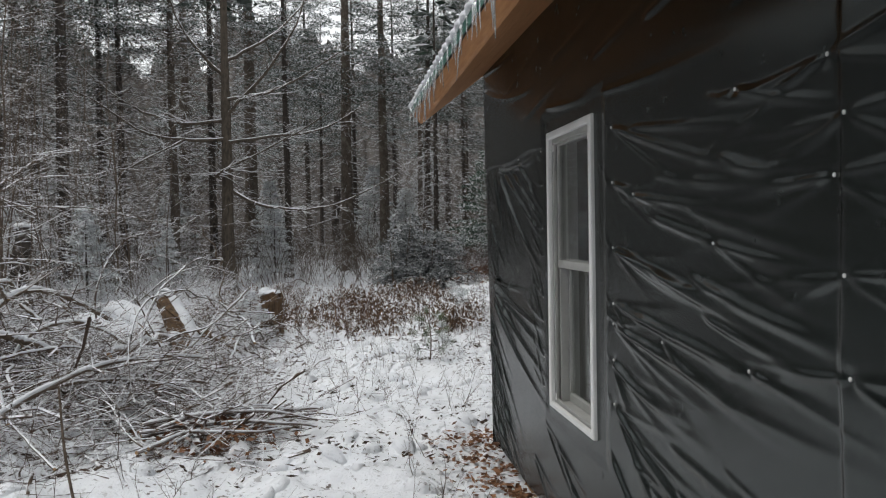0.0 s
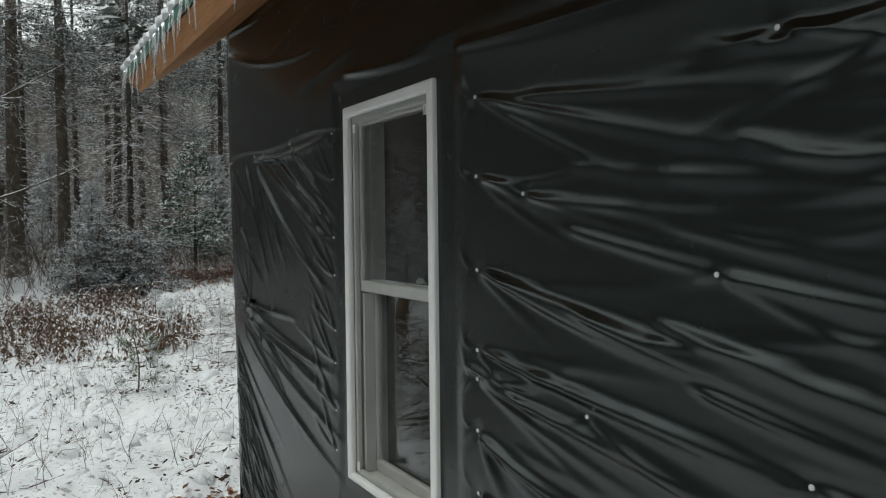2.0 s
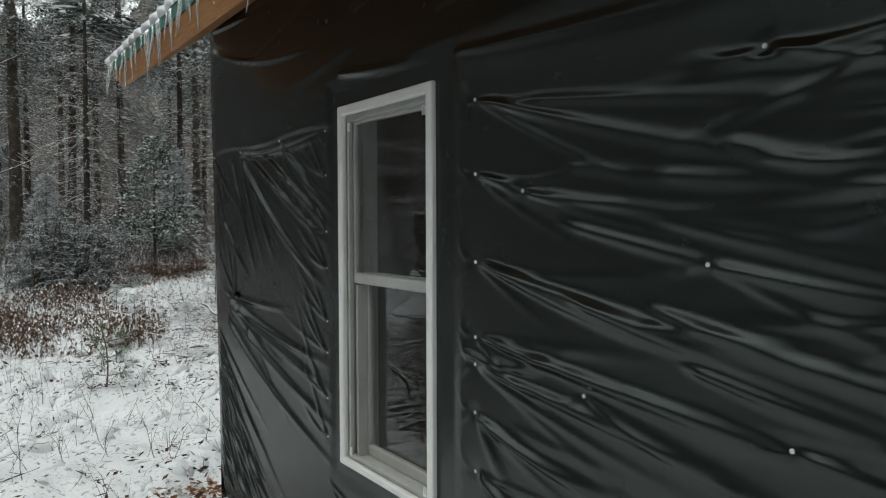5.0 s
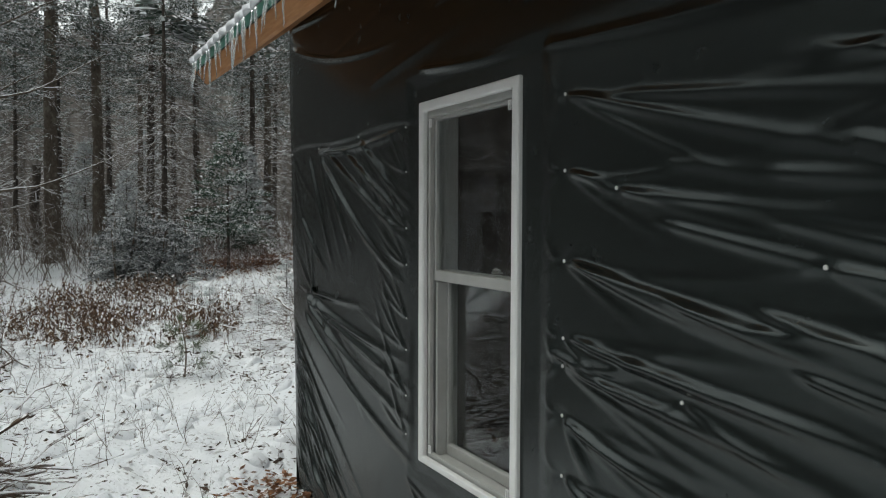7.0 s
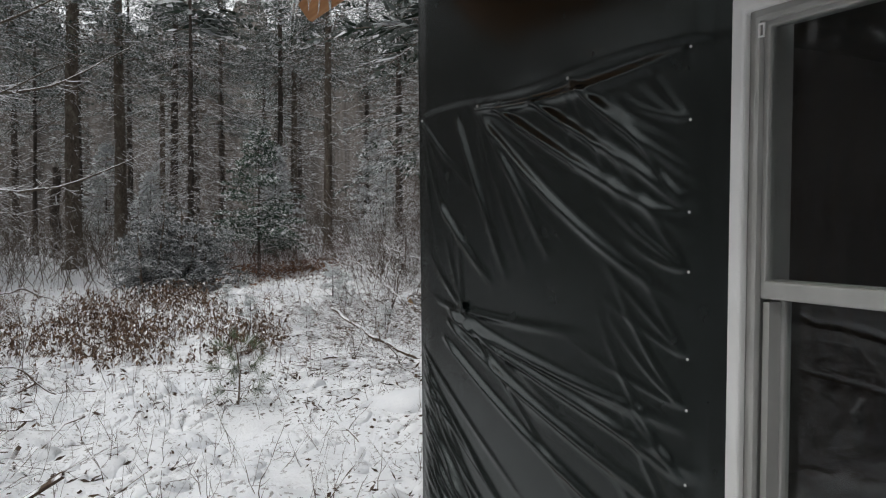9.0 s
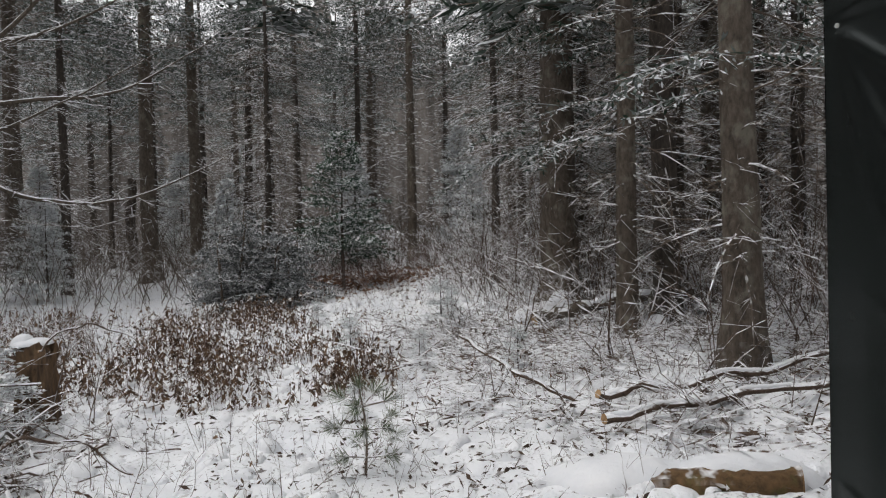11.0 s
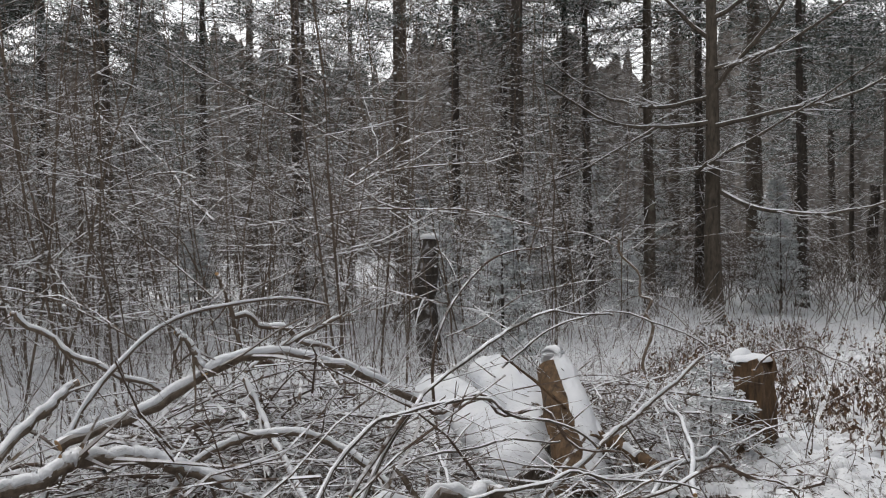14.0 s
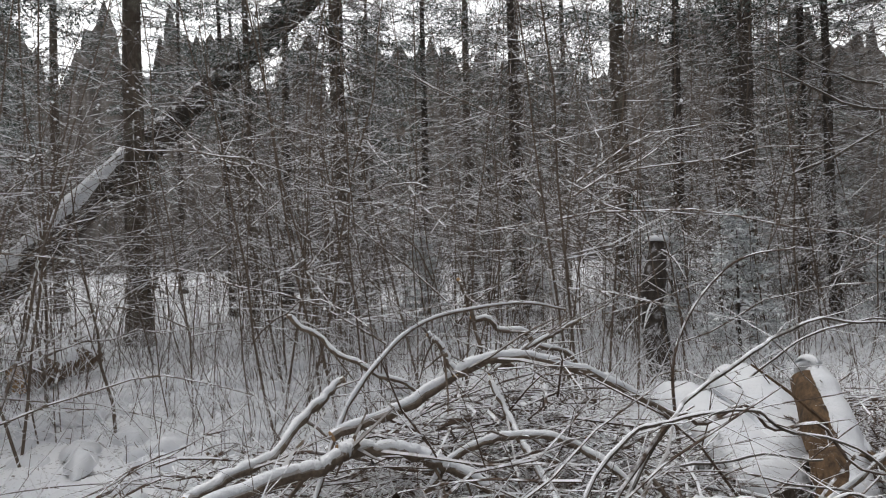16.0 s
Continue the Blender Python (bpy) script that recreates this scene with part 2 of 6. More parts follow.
def tubes(s, P, R, k=3, caps=False):
    """N tubes at once: P (N, rings, 3), R (N, rings)."""
    P, R = np.asarray(P, float), np.asarray(R, float)
    if P.ndim == 2:
        P, R = P[None], R[None]
    N, m = R.shape
    T = unit(np.gradient(P, axis=1))
    ref = np.where(np.abs(T[..., 2:3]) > 0.92, (1.0, 0, 0), (0, 0, 1.0))
    U = unit(np.cross(T, ref))
    V = np.cross(U, T)
    a = np.arange(k) * 2 * np.pi / k + np.pi / 2
    ring = P[:, :, None] + R[:, :, None, None] * (np.cos(a)[:, None] * U[:, :, None] + np.sin(a)[:, None] * V[:, :, None])
    idx = np.arange(N * m * k).reshape(N, m, k)
    nxt = np.roll(idx, -1, axis=2)
    q = np.stack([idx[:, :-1], nxt[:, :-1], nxt[:, 1:], idx[:, 1:]], -1).reshape(-1, 4)
    s.add(ring, q)
    if caps:
        base = s.n - N * m * k
        for i in range(N):
            s.f.append(idx[i, 0][None, ::-1] + base)
            s.f.append(idx[i, -1][None] + base)


def bent(p, d, L, droop, m, wob, rng):
    """Centre lines of N branches from p along d, sagging by droop times their length, with a crooked run."""
    N = len(p)
    t = np.linspace(0, 1, m)[None, :, None]
    line = p[:, None] + d[:, None] * (L[:, None, None] * t)
    line[..., 2] += (-droop[:, None] * L[:, None]) * t[..., 0] ** 2
    step = rng.normal(0, 1, (N, m, 3)) * (wob * L)[:, None, None]
    step[:, 0] = 0
    return line + np.cumsum(step, 1) * 0.6


def bezier(points, m):
    """A smooth run through a few control points."""
    c = np.asarray(points, float)
    t = np.linspace(0, len(c) - 1, m)
    i = np.clip(t.astype(int), 0, len(c) - 2)
    u = (t - i)[:, None]
    p0, p1, p2, p3 = c[np.maximum(i - 1, 0)], c[i], c[i + 1], c[np.minimum(i + 2, len(c) - 1)]
    return 0.5 * (2 * p1 + (p2 - p0) * u + (2 * p0 - 5 * p1 + 4 * p2 - p3) * u ** 2 + (3 * p1 - p0 - 3 * p2 + p3) * u ** 3)


def kites(s, p, d, L, W, rng, tilt=0.35):
    """N small leaf-shaped blades from p along d."""
    side = unit(np.cross(d, (0, 0, 1.0) + rng.normal(0, tilt, d.shape)))
    mid = p + d * (L * 0.45)[:, None]
    q = np.stack([p, mid + side * W[:, None], p + d * L[:, None], mid - side * W[:, None]], 1)
    s.add(q, np.arange(len(p) * 4).reshape(-1, 4))


def box(s, lo, hi):
    (a, b, c), (d, e, f) = lo, hi
    v = [(a, b, c), (d, b, c), (d, e, c), (a, e, c), (a, b, f), (d, b, f), (d, e, f), (a, e, f)]
    s.add(v, [(0, 3, 2, 1), (4, 5, 6, 7), (0, 1, 5, 4), (1, 2, 6, 5), (2, 3, 7, 6), (3, 0, 4, 7)])


def prism(s, profile, y0, y1):
    """A profile of (x, z) corners run along y."""
    k = len(profile)
    v = [(x, y0, z) for x, z in profile] + [(x, y1, z) for x, z in profile]
    s.add(v, [(i, (i + 1) % k, k + (i + 1) % k, k + i) for i in range(k)])
    s.f.append(np.arange(k)[None, ::-1] + s.n - 2 * k)
    s.f.append(np.arange(k, 2 * k)[None] + s.n - 2 * k)


def part(name, shape, mat, parent, label="", smooth=False):
    ob = new(name, shape.mesh(name, mat, smooth) if isinstance(shape, Shape) else shape)
    ob.parent = parent
    if label:
        tagged(ob, label)
    return ob


def thing(name, label, category, group="", kind="", at=(0, 0, 0)):
    ob = new(name)
    ob.location = at
    return tagged(ob, label, category, group, kind)


def soft(ob, width, segments=2):
    b = ob.modifiers.new("edge", "BEVEL")
    b.width, b.segments, b.limit_method = width, segments, "ANGLE"
    return ob


_lat = np.random.RandomState(7).rand(64, 64)


def value(x, y, scale, shift=0.0):
    """Smooth value noise on the plan, 0 to 1."""
    x, y = np.asarray(x, float) * scale + shift, np.asarray(y, float) * scale + shift * 1.7
    i, j = np.floor(x).astype(int), np.floor(y).astype(int)
    u, v = x - i, y - j
    u, v = u * u * (3 - 2 * u), v * v * (3 - 2 * v)
    g = lambda a, b: _lat[a % 64, b % 64]
    return (g(i, j) * (1 - u) + g(i + 1, j) * u) * (1 - v) + (g(i, j + 1) * (1 - u) + g(i + 1, j + 1) * u) * v


def lie(x, y):
    """The broad lie of the land: level round the cabin, rising to the east and slowly into the woods."""
    x, y = np.asarray(x, float), np.asarray(y, float)
    east = 0.085 * np.clip(x - 0.3, 0, 5.5)
    r = np.hypot(x + 1, y)
    return east * np.clip((y + 0.5) / 2.5, 0, 1) + 0.022 * np.clip(r - 14, 0, 60) - 0.02


def ground_z(x, y):
    x, y = np.asarray(x, float), np.asarray(y, float)
    h = lie(x, y) + 0.08 * (value(x, y, 0.9) - 0.5) + 0.1 * (value(x, y, 2.7, 5) - 0.5)
    return h + 0.085 * (value(x, y, 5.5, 11) - 0.5) * (0.4 + 1.2 * value(x, y, 0.8, 21)) + 0.045 * (value(x, y, 9.5, 17) - 0.5) * value(x, y, 1.7, 31) + 0.25 * (value(x, y, 0.23, 3) - 0.5) * np.clip((np.hypot(x + 1, y) - 7) / 12, 0, 1)


# ---- ground: one sheet of trampled, lumpy snow to the horizon ----
def axis(lo, hi, step, far):
    mid = np.arange(lo, hi + step / 2, step)
    grow = step * np.cumsum(1.16 ** np.arange(1, 48))
    grow = grow[grow < far]
    return np.r_[lo - grow[::-1], mid, hi + grow]


def build_ground():
    gx, gy = axis(-6.5, 4.8, 0.046, 500), axis(-5.0, 9.5, 0.046, 500)
    X, Y = np.meshgrid(gx, gy, indexing="ij")
    Z = ground_z(X, Y)
    i = np.arange(X.size).reshape(X.shape)
    s = Shape()
    s.add(np.stack([X, Y, Z], -1), np.stack([i[:-1, :-1], i[1:, :-1], i[1:, 1:], i[:-1, 1:]], -1).reshape(-1, 4))
    ob = new("ground", s.mesh("ground", M_SNOW, True))
    tagged(ob, "thin uneven snow with leaf crumbs and poking twigs", "ground", kind="structure")


build_ground()

# ---- the cabin ----
LEN, WIDE, TOP, CORNER_Y = -7.2, 4.6, 2.69, 0.012
W0, W1, S0, S1 = -2.341, -1.662, 0.63, 2.04
PITCH = 0.76


def build_walls():
    s = Shape()
    t = 0.14
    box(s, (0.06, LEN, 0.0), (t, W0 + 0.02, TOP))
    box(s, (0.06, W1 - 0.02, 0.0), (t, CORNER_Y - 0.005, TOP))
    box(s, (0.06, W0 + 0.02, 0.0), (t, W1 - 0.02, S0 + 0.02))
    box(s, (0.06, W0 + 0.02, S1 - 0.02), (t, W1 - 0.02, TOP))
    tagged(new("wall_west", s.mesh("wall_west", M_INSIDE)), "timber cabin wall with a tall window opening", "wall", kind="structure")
    s = Shape()
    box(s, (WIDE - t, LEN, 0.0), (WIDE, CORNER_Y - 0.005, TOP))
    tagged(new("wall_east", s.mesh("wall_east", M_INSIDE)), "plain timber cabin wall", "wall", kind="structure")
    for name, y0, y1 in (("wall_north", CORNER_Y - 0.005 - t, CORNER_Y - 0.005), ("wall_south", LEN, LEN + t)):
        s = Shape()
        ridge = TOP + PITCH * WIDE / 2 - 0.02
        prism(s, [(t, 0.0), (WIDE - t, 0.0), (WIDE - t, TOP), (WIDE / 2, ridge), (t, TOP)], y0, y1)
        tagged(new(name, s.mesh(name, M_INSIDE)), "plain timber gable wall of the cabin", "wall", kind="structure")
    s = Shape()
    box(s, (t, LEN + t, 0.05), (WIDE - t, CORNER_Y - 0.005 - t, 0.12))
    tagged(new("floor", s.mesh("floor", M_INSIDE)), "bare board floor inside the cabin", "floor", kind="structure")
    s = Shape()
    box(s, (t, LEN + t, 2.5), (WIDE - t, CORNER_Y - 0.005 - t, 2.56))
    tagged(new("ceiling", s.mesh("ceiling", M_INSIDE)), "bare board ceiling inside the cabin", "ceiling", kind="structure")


build_walls()

# cap nails: the columns beside the window, the row over the panel and the loose ones in the field
COLUMN_R = [(-2.56, z) for z in (1.948, 1.73, 1.47, 1.246, 1.165, 1.02, 0.842)]
COLUMN_L = [(-1.53, z) for z in (1.96, 1.78, 1.55, 1.4, 1.18, 1.05, 0.86, 0.7)]
ROW = [(-0.02, 1.957), (-0.49, 1.955), (-1.035, 1.966)]
FIELD = [(-2.78, 1.673), (-3.37, 1.5), (-3.49, 1.925), (-3.012, 1.157), (-3.56, 1.16), (-3.6, 0.8), (-3.1, 0.6)]
SEAM = [(-3.88, 1.93), (-3.95, 1.79), (-3.9, 1.66), (-3.95, 1.44), (-3.97, 1.22), (-4.6, 1.7), (-4.9, 1.2), (-5.6, 1.8)]


# tension folds of the sheet, each from a nail to where it dies out: y, z, y, z, sag, height
FOLDS_UPPER = [(-2.75, 1.925, -3.95, 1.775, 0.0, 0.007), (-2.59, 1.943, -3.75, 1.66, 0.012, 0.012), (-2.59, 1.727, -3.02, 1.59, -0.004, 0.011),
               (-2.81, 1.671, -3.75, 1.57, -0.012, 0.009), (-2.9, 1.59, -3.95, 1.4, 0.004, 0.011), (-3.2, 1.6, -4.0, 1.45, 0.0, 0.007),
               (-3.3, 1.94, -4.0, 1.83, -0.012, 0.005), (-2.4, 2.11, -3.5, 2.06, -0.012, 0.011), (-3.4, 1.755, -3.75, 1.65, 0.0, 0.007)]
FOLDS_LOWER = [(-2.595, 1.473, -3.4, 1.305, 0.022, 0.014), (-2.595, 1.473, -3.95, 1.28, 0.026, 0.012), (-2.588, 1.253, -3.75, 1.13, 0.006, 0.015),
               (-2.5, 1.2, -3.0, 1.285, -0.055, 0.011), (-2.589, 1.166, -3.6, 1.04, 0.002, 0.013), (-2.581, 1.018, -3.2, 0.93, 0.034, 0.012),
               (-2.581, 1.018, -2.72, 0.83, 0.012, 0.011), (-3.2, 1.4, -4.0, 1.25, 0.003, 0.009), (-3.3, 1.285, -3.95, 1.18, -0.006, 0.009),
               (-2.95, 1.4, -3.95, 1.21, 0.01, 0.008), (-2.58, 0.842, -3.5, 0.55, 0.03, 0.013), (-2.58, 0.842, -3.2, 0.42, 0.03, 0.011),
               (-2.5, 0.64, -3.3, 0.2, 0.02, 0.012)]
FOLDS_CORNER = [(-0.45, 1.945, -1.58, 1.967, -0.04, 0.012), (-0.52, 1.937, -0.95, 1.4, 0.0, 0.009), (-0.6, 1.944, -1.55, 1.488, 0.01, 0.012),
                (-0.83, 1.933, -1.57, 1.56, 0.006, 0.011), (-1.08, 1.927, -1.58, 1.62, 0.01, 0.01), (-0.2, 1.6, -0.6, 1.29, 0.01, 0.009),
                (-0.33, 1.936, -0.7, 1.3, 0.0, 0.009), (-0.56, 1.89, -1.53, 1.305, 0.05, 0.011), (-0.26, 1.177, -1.56, 1.0, 0.03, 0.014),
                (-0.26, 1.171, -1.6, 0.89, 0.02, 0.015), (-0.24, 1.138, -1.62, 0.74, 0.03, 0.014), (-0.2, 1.07, -1.62, 0.58, 0.04, 0.013),
                (-0.05, 2.66, -1.0, 2.62, 0.01, 0.012), (-0.06, 2.56, -1.5, 2.33, 0.07, 0.014), (-1.65, 2.17, -2.36, 2.115, -0.012, 0.01)]


def folds():
    """Folds of the sheet: start, end, sag, width at the start and the end, height."""
    rng = np.random.RandomState(3)
    out = []
    for group in (FOLDS_UPPER, FOLDS_LOWER, FOLDS_CORNER):
        for y0, z0, y1, z1, sag, h in group:
            out.append((y0, z0, y1, z1, sag, 0.011, 0.026 if group is not FOLDS_CORNER else 0.019, (0.8, 1.45, 1.75)[(FOLDS_UPPER, FOLDS_LOWER, FOLDS_CORNER).index(group)] * h))

    def fan(nail, a0, a1, n, L0, L1, w=0.016, h=0.012):
        for a in np.linspace(a0, a1, n) + rng.normal(0, 0.05, n):
            L = rng.uniform(L0, L1)
            out.append((*nail, nail[0] + L * np.cos(a), nail[1] + L * np.sin(a), rng.normal(0.01, 0.012), w * rng.uniform(0.5, 0.8), w * rng.uniform(0.9, 1.9), 0.95 * h * rng.uniform(0.4, 1.0)))

    pi = math.pi
    for y, z in COLUMN_R:
        fan((y, z), pi + 0.02, pi + 0.4, 3, 0.3, 0.9, 0.012, 0.007)
        fan((y + 0.03, z), pi / 2 - 0.5, -0.6, 2, 0.06, 0.13, 0.012, 0.006)
    for nail in FIELD:
        fan(nail, pi + 0.06, pi + 0.25, 2, 0.3, 0.7, 0.013, 0.007)
        fan(nail, -0.02, 0.2, 1, 0.1, 0.25, 0.01, 0.005)
    for nail in SEAM:
        fan(nail, pi - 0.15, pi + 0.25, 2, 0.3, 0.7, 0.013, 0.007)
        fan(nail, -0.25, 0.0, 3, 0.3, 0.8, 0.013, 0.007)
    for y, z in COLUMN_L[1:]:
        fan((y, z), 0.35, 0.85, 3, 0.25, 0.6, 0.011, 0.008)
    for nail in ROW:
        fan(nail, pi + 0.55, pi + 1.3, 4, 0.35, 0.7, 0.012, 0.008)
    # the pinched flap by the corner
    fan((-0.385, 1.187), pi + 0.1, pi + 0.75, 4, 0.5, 1.1, 0.013, 0.011)
    fan((-0.385, 1.187), 0.2, 1.5, 4, 0.15, 0.38, 0.014, 0.008)
    # close folds running down from the corner edge
    for z in np.linspace(1.0, 0.0, 17):
        fan((0.0, z), pi + 0.55, pi + 0.72, 2, 0.8, 1.7, 0.0115, 0.015)
    for y in np.linspace(-1.3, -3.8, 12):
        fan((y, 0.2 + 0.45 * rng.rand()), pi + 0.2, pi + 0.5, 2, 0.5, 1.1, 0.014, 0.011)
    for y in np.linspace(-0.6, -4.0, 7):
        fan((y, 2.15 + 0.35 * rng.rand()), pi - 0.15, pi + 0.1, 1, 0.6, 1.2, 0.022, 0.010)
    for _ in range(16):
        fan((rng.uniform(-3.5, -2.7), rng.uniform(0.5, 1.9)), pi + 0.08, pi + 0.25, 1, 0.4, 0.9, 0.016, 0.007)
    return out


FOLD_LIST = folds()


def drawn_in(Y, Z):
    """The sheet is pulled in towards its foot by the corner."""
    return 0.025 * np.clip((2.2 - Z) / 1.8, 0, 1) * np.exp(np.clip(Y, -5, 0) / 0.5)


def sheet_out(Y, Z):
    """How far the sheet stands off the wall."""
    d = 0.002 + 0.008 * value(Y, Z * 2.2, 1.3, 2) + 0.002 * value(Y, Z * 1.5, 3.5, 9)
    for y0, z0, y1, z1, sag, w0, w1, h in FOLD_LIST:
        L = math.hypot(y1 - y0, z1 - z0)
        dy, dz = (y1 - y0) / L, (z1 - z0) / L
        u = (Y - y0) * dy + (Z - z0) * dz
        t = np.clip(u / L, 0, 1)
        v = (Z - z0) * dy - (Y - y0) * dz + math.copysign(4 * sag, dy) * t * (1 - t)
        w = w0 + (w1 - w0) * t
        near = (u > 0) & (u < L) & (np.abs(v) < 5 * w)
        if not near.any():
            continue
        t, v, w = t[near], v[near], w[near]
        amp = h * np.clip(t * 11, 0, 1) * np.clip((1 - t) * 1.35, 0, 1) ** 0.8
        d[near] += amp * np.exp(-(v / w) ** 2)
    for y0, z0 in COLUMN_R + COLUMN_L + ROW + FIELD + SEAM:
        r2 = (Y - y0) ** 2 + (Z - z0) ** 2
        d = d * (1 - 0.35 * np.exp(-r2 / 0.0005))
    upper = 1 / (1 + np.exp(np.clip(-(Z - 1.972 + 0.012 * np.sin(Y * 6)) / 0.004, -50, 50)))
    d += (0.007 + 0.008 * np.abs(np.sin(Y * 6.1)) * np.exp(-np.clip(Z - 1.972, 0, 1) / 0.05)) * upper * np.clip((Y + 1.95) / 0.4, 0, 1)
    edge = 1 / (1 + np.exp(np.clip((Y + 3.93) / 0.004, -50, 50)))
    d += 0.012 * edge
    # drawn flat round the window
    near = np.maximum(np.maximum(W0 - 0.1 - Y, Y - W1 - 0.06), np.maximum(S0 - 0.05 - Z, Z - S1 - 0.06))
    k = np.clip(near / 0.05, 0, 1)
    d = (d * (0.25 + 0.75 * k) + 0.002) * (0.3 + 0.7 * np.clip(-Y / 0.08, 0, 1))
    # the loose foot is drawn in
    return np.maximum(d, 0.001) - 0.03 * np.clip((0.25 - Z) / 0.3, 0, 1) ** 2 - drawn_in(Y, Z)


def build_sheet():
    root = thing("plastic_sheet", "black polyethylene sheet stretched and creased over the cabin wall", "plastic sheeting")
    ys = np.r_[np.arange(LEN, -4.2, 0.035), np.arange(-4.2, 0.004, 0.0115), CORNER_Y]
    zs = np.arange(-0.045, TOP - 0.004, 0.0062)
    Y, Z = np.meshgrid(ys, zs, indexing="ij")
    X = -0.004 - sheet_out(Y, Z)
    X = np.where(Z < 0.02, X + 0.035 * np.clip((0.02 - Z) / 0.06, 0, 1), X)
    i = np.arange(Y.size).reshape(Y.shape)
    cy, cz = (Y[:-1, :-1] + Y[1:, 1:]) / 2, (Z[:-1, :-1] + Z[1:, 1:]) / 2
    keep = ~((cy > W0 + 0.012) & (cy < W1 - 0.012) & (cz > S0 + 0.012) & (cz < S1 - 0.012))
    f = np.stack([i[:-1, :-1], i[:-1, 1:], i[1:, 1:], i[1:, :-1]], -1)[keep]
    s = Shape()
    s.add(np.stack([X, Y, Z], -1), f)
    part("front_sheet", s, M_PLASTIC, root, smooth=True)
    # round the corner and over the gable
    xs, zs = np.r_[-0.006, np.arange(0.02, WIDE, 0.05)], np.arange(-0.045, TOP + PITCH * WIDE / 2, 0.05)
    X, Z = np.meshgrid(xs, zs, indexing="ij")
    Z = np.minimum(Z, TOP - 0.02 + PITCH * np.minimum(np.maximum(X, 0), WIDE - np.maximum(X, 0)))
    Y = CORNER_Y + 0.002 + 0.014 * value(X, Z, 3.0) * np.clip(X / 0.1, 0, 1)
    X = X + drawn_in(0.0, Z) * np.clip(1 - X / 0.5, 0, 1)
    i = np.arange(X.size).reshape(X.shape)
    s = Shape()
    s.add(np.stack([X, Y, Z], -1), np.stack([i[:-1, :-1], i[:-1, 1:], i[1:, 1:], i[1:, :-1]], -1).reshape(-1, 4))
    part("gable_sheet", s, M_PLASTIC, root, smooth=True)
    # pinched flap
    s = Shape()
    a = np.array([(-0.024, -0.40, 1.225), (-0.03, -0.398, 1.17), (-0.014, -0.35, 1.2), (-0.02, -0.404, 1.20)])
    s.add(a, [(0, 1, 2), (0, 3, 1)])
    part("pinched_flap", s, M_PLASTIC, root)
    # cap nails
    s = Shape()
    a = np.linspace(0, 2 * np.pi, 13)[:-1]
    rings = [(0.0, 0.0075), (-0.0018, 0.0072), (-0.0028, 0.005), (-0.0032, 0.0012)]
    v = [(x, r * np.cos(b), r * np.sin(b)) for x, r in rings for b in a]
    s.add(v, [(i * 12 + j, i * 12 + (j + 1) % 12, (i + 1) * 12 + (j + 1) % 12, (i + 1) * 12 + j) for i in range(3) for j in range(12)])
    s.f.append(np.arange(36, 48)[None])
    cap = s.mesh("cap_nail", M_CAP)
    for y, z in COLUMN_R + COLUMN_L + ROW + FIELD + SEAM:
        ob = part("cap_nail", cap, None, root)
        ob.location = (-0.006 - float(sheet_out(np.array([y]), np.array([z]))[0]), y, z)
        ob.scale = (1, 0.5, 0.5) if (y, z) in COLUMN_L else (1, 0.74, 0.74)


build_sheet()


def ring_frame(s, x0, x1, y0, y1, z0, z1, w, wb=None):
    """Four mitred members round an opening, w wide."""
    wb = wb or w
    o, i = [(y0, z0), (y1, z0), (y1, z1), (y0, z1)], [(y0 + w, z0 + wb), (y1 - w, z0 + wb), (y1 - w, z1 - w), (y0 + w, z1 - w)]
    v = [(x, *p) for x in (x0, x1) for c in (o, i) for p in c]
    f = []
    for k in range(4):
        n = (k + 1) % 4
        f += [(k, n, 4 + n, 4 + k), (8 + k, 12 + k, 12 + n, 8 + n), (k, 8 + k, 8 + n, n), (4 + k, 4 + n, 12 + n, 12 + k)]
    s.add(v, f)


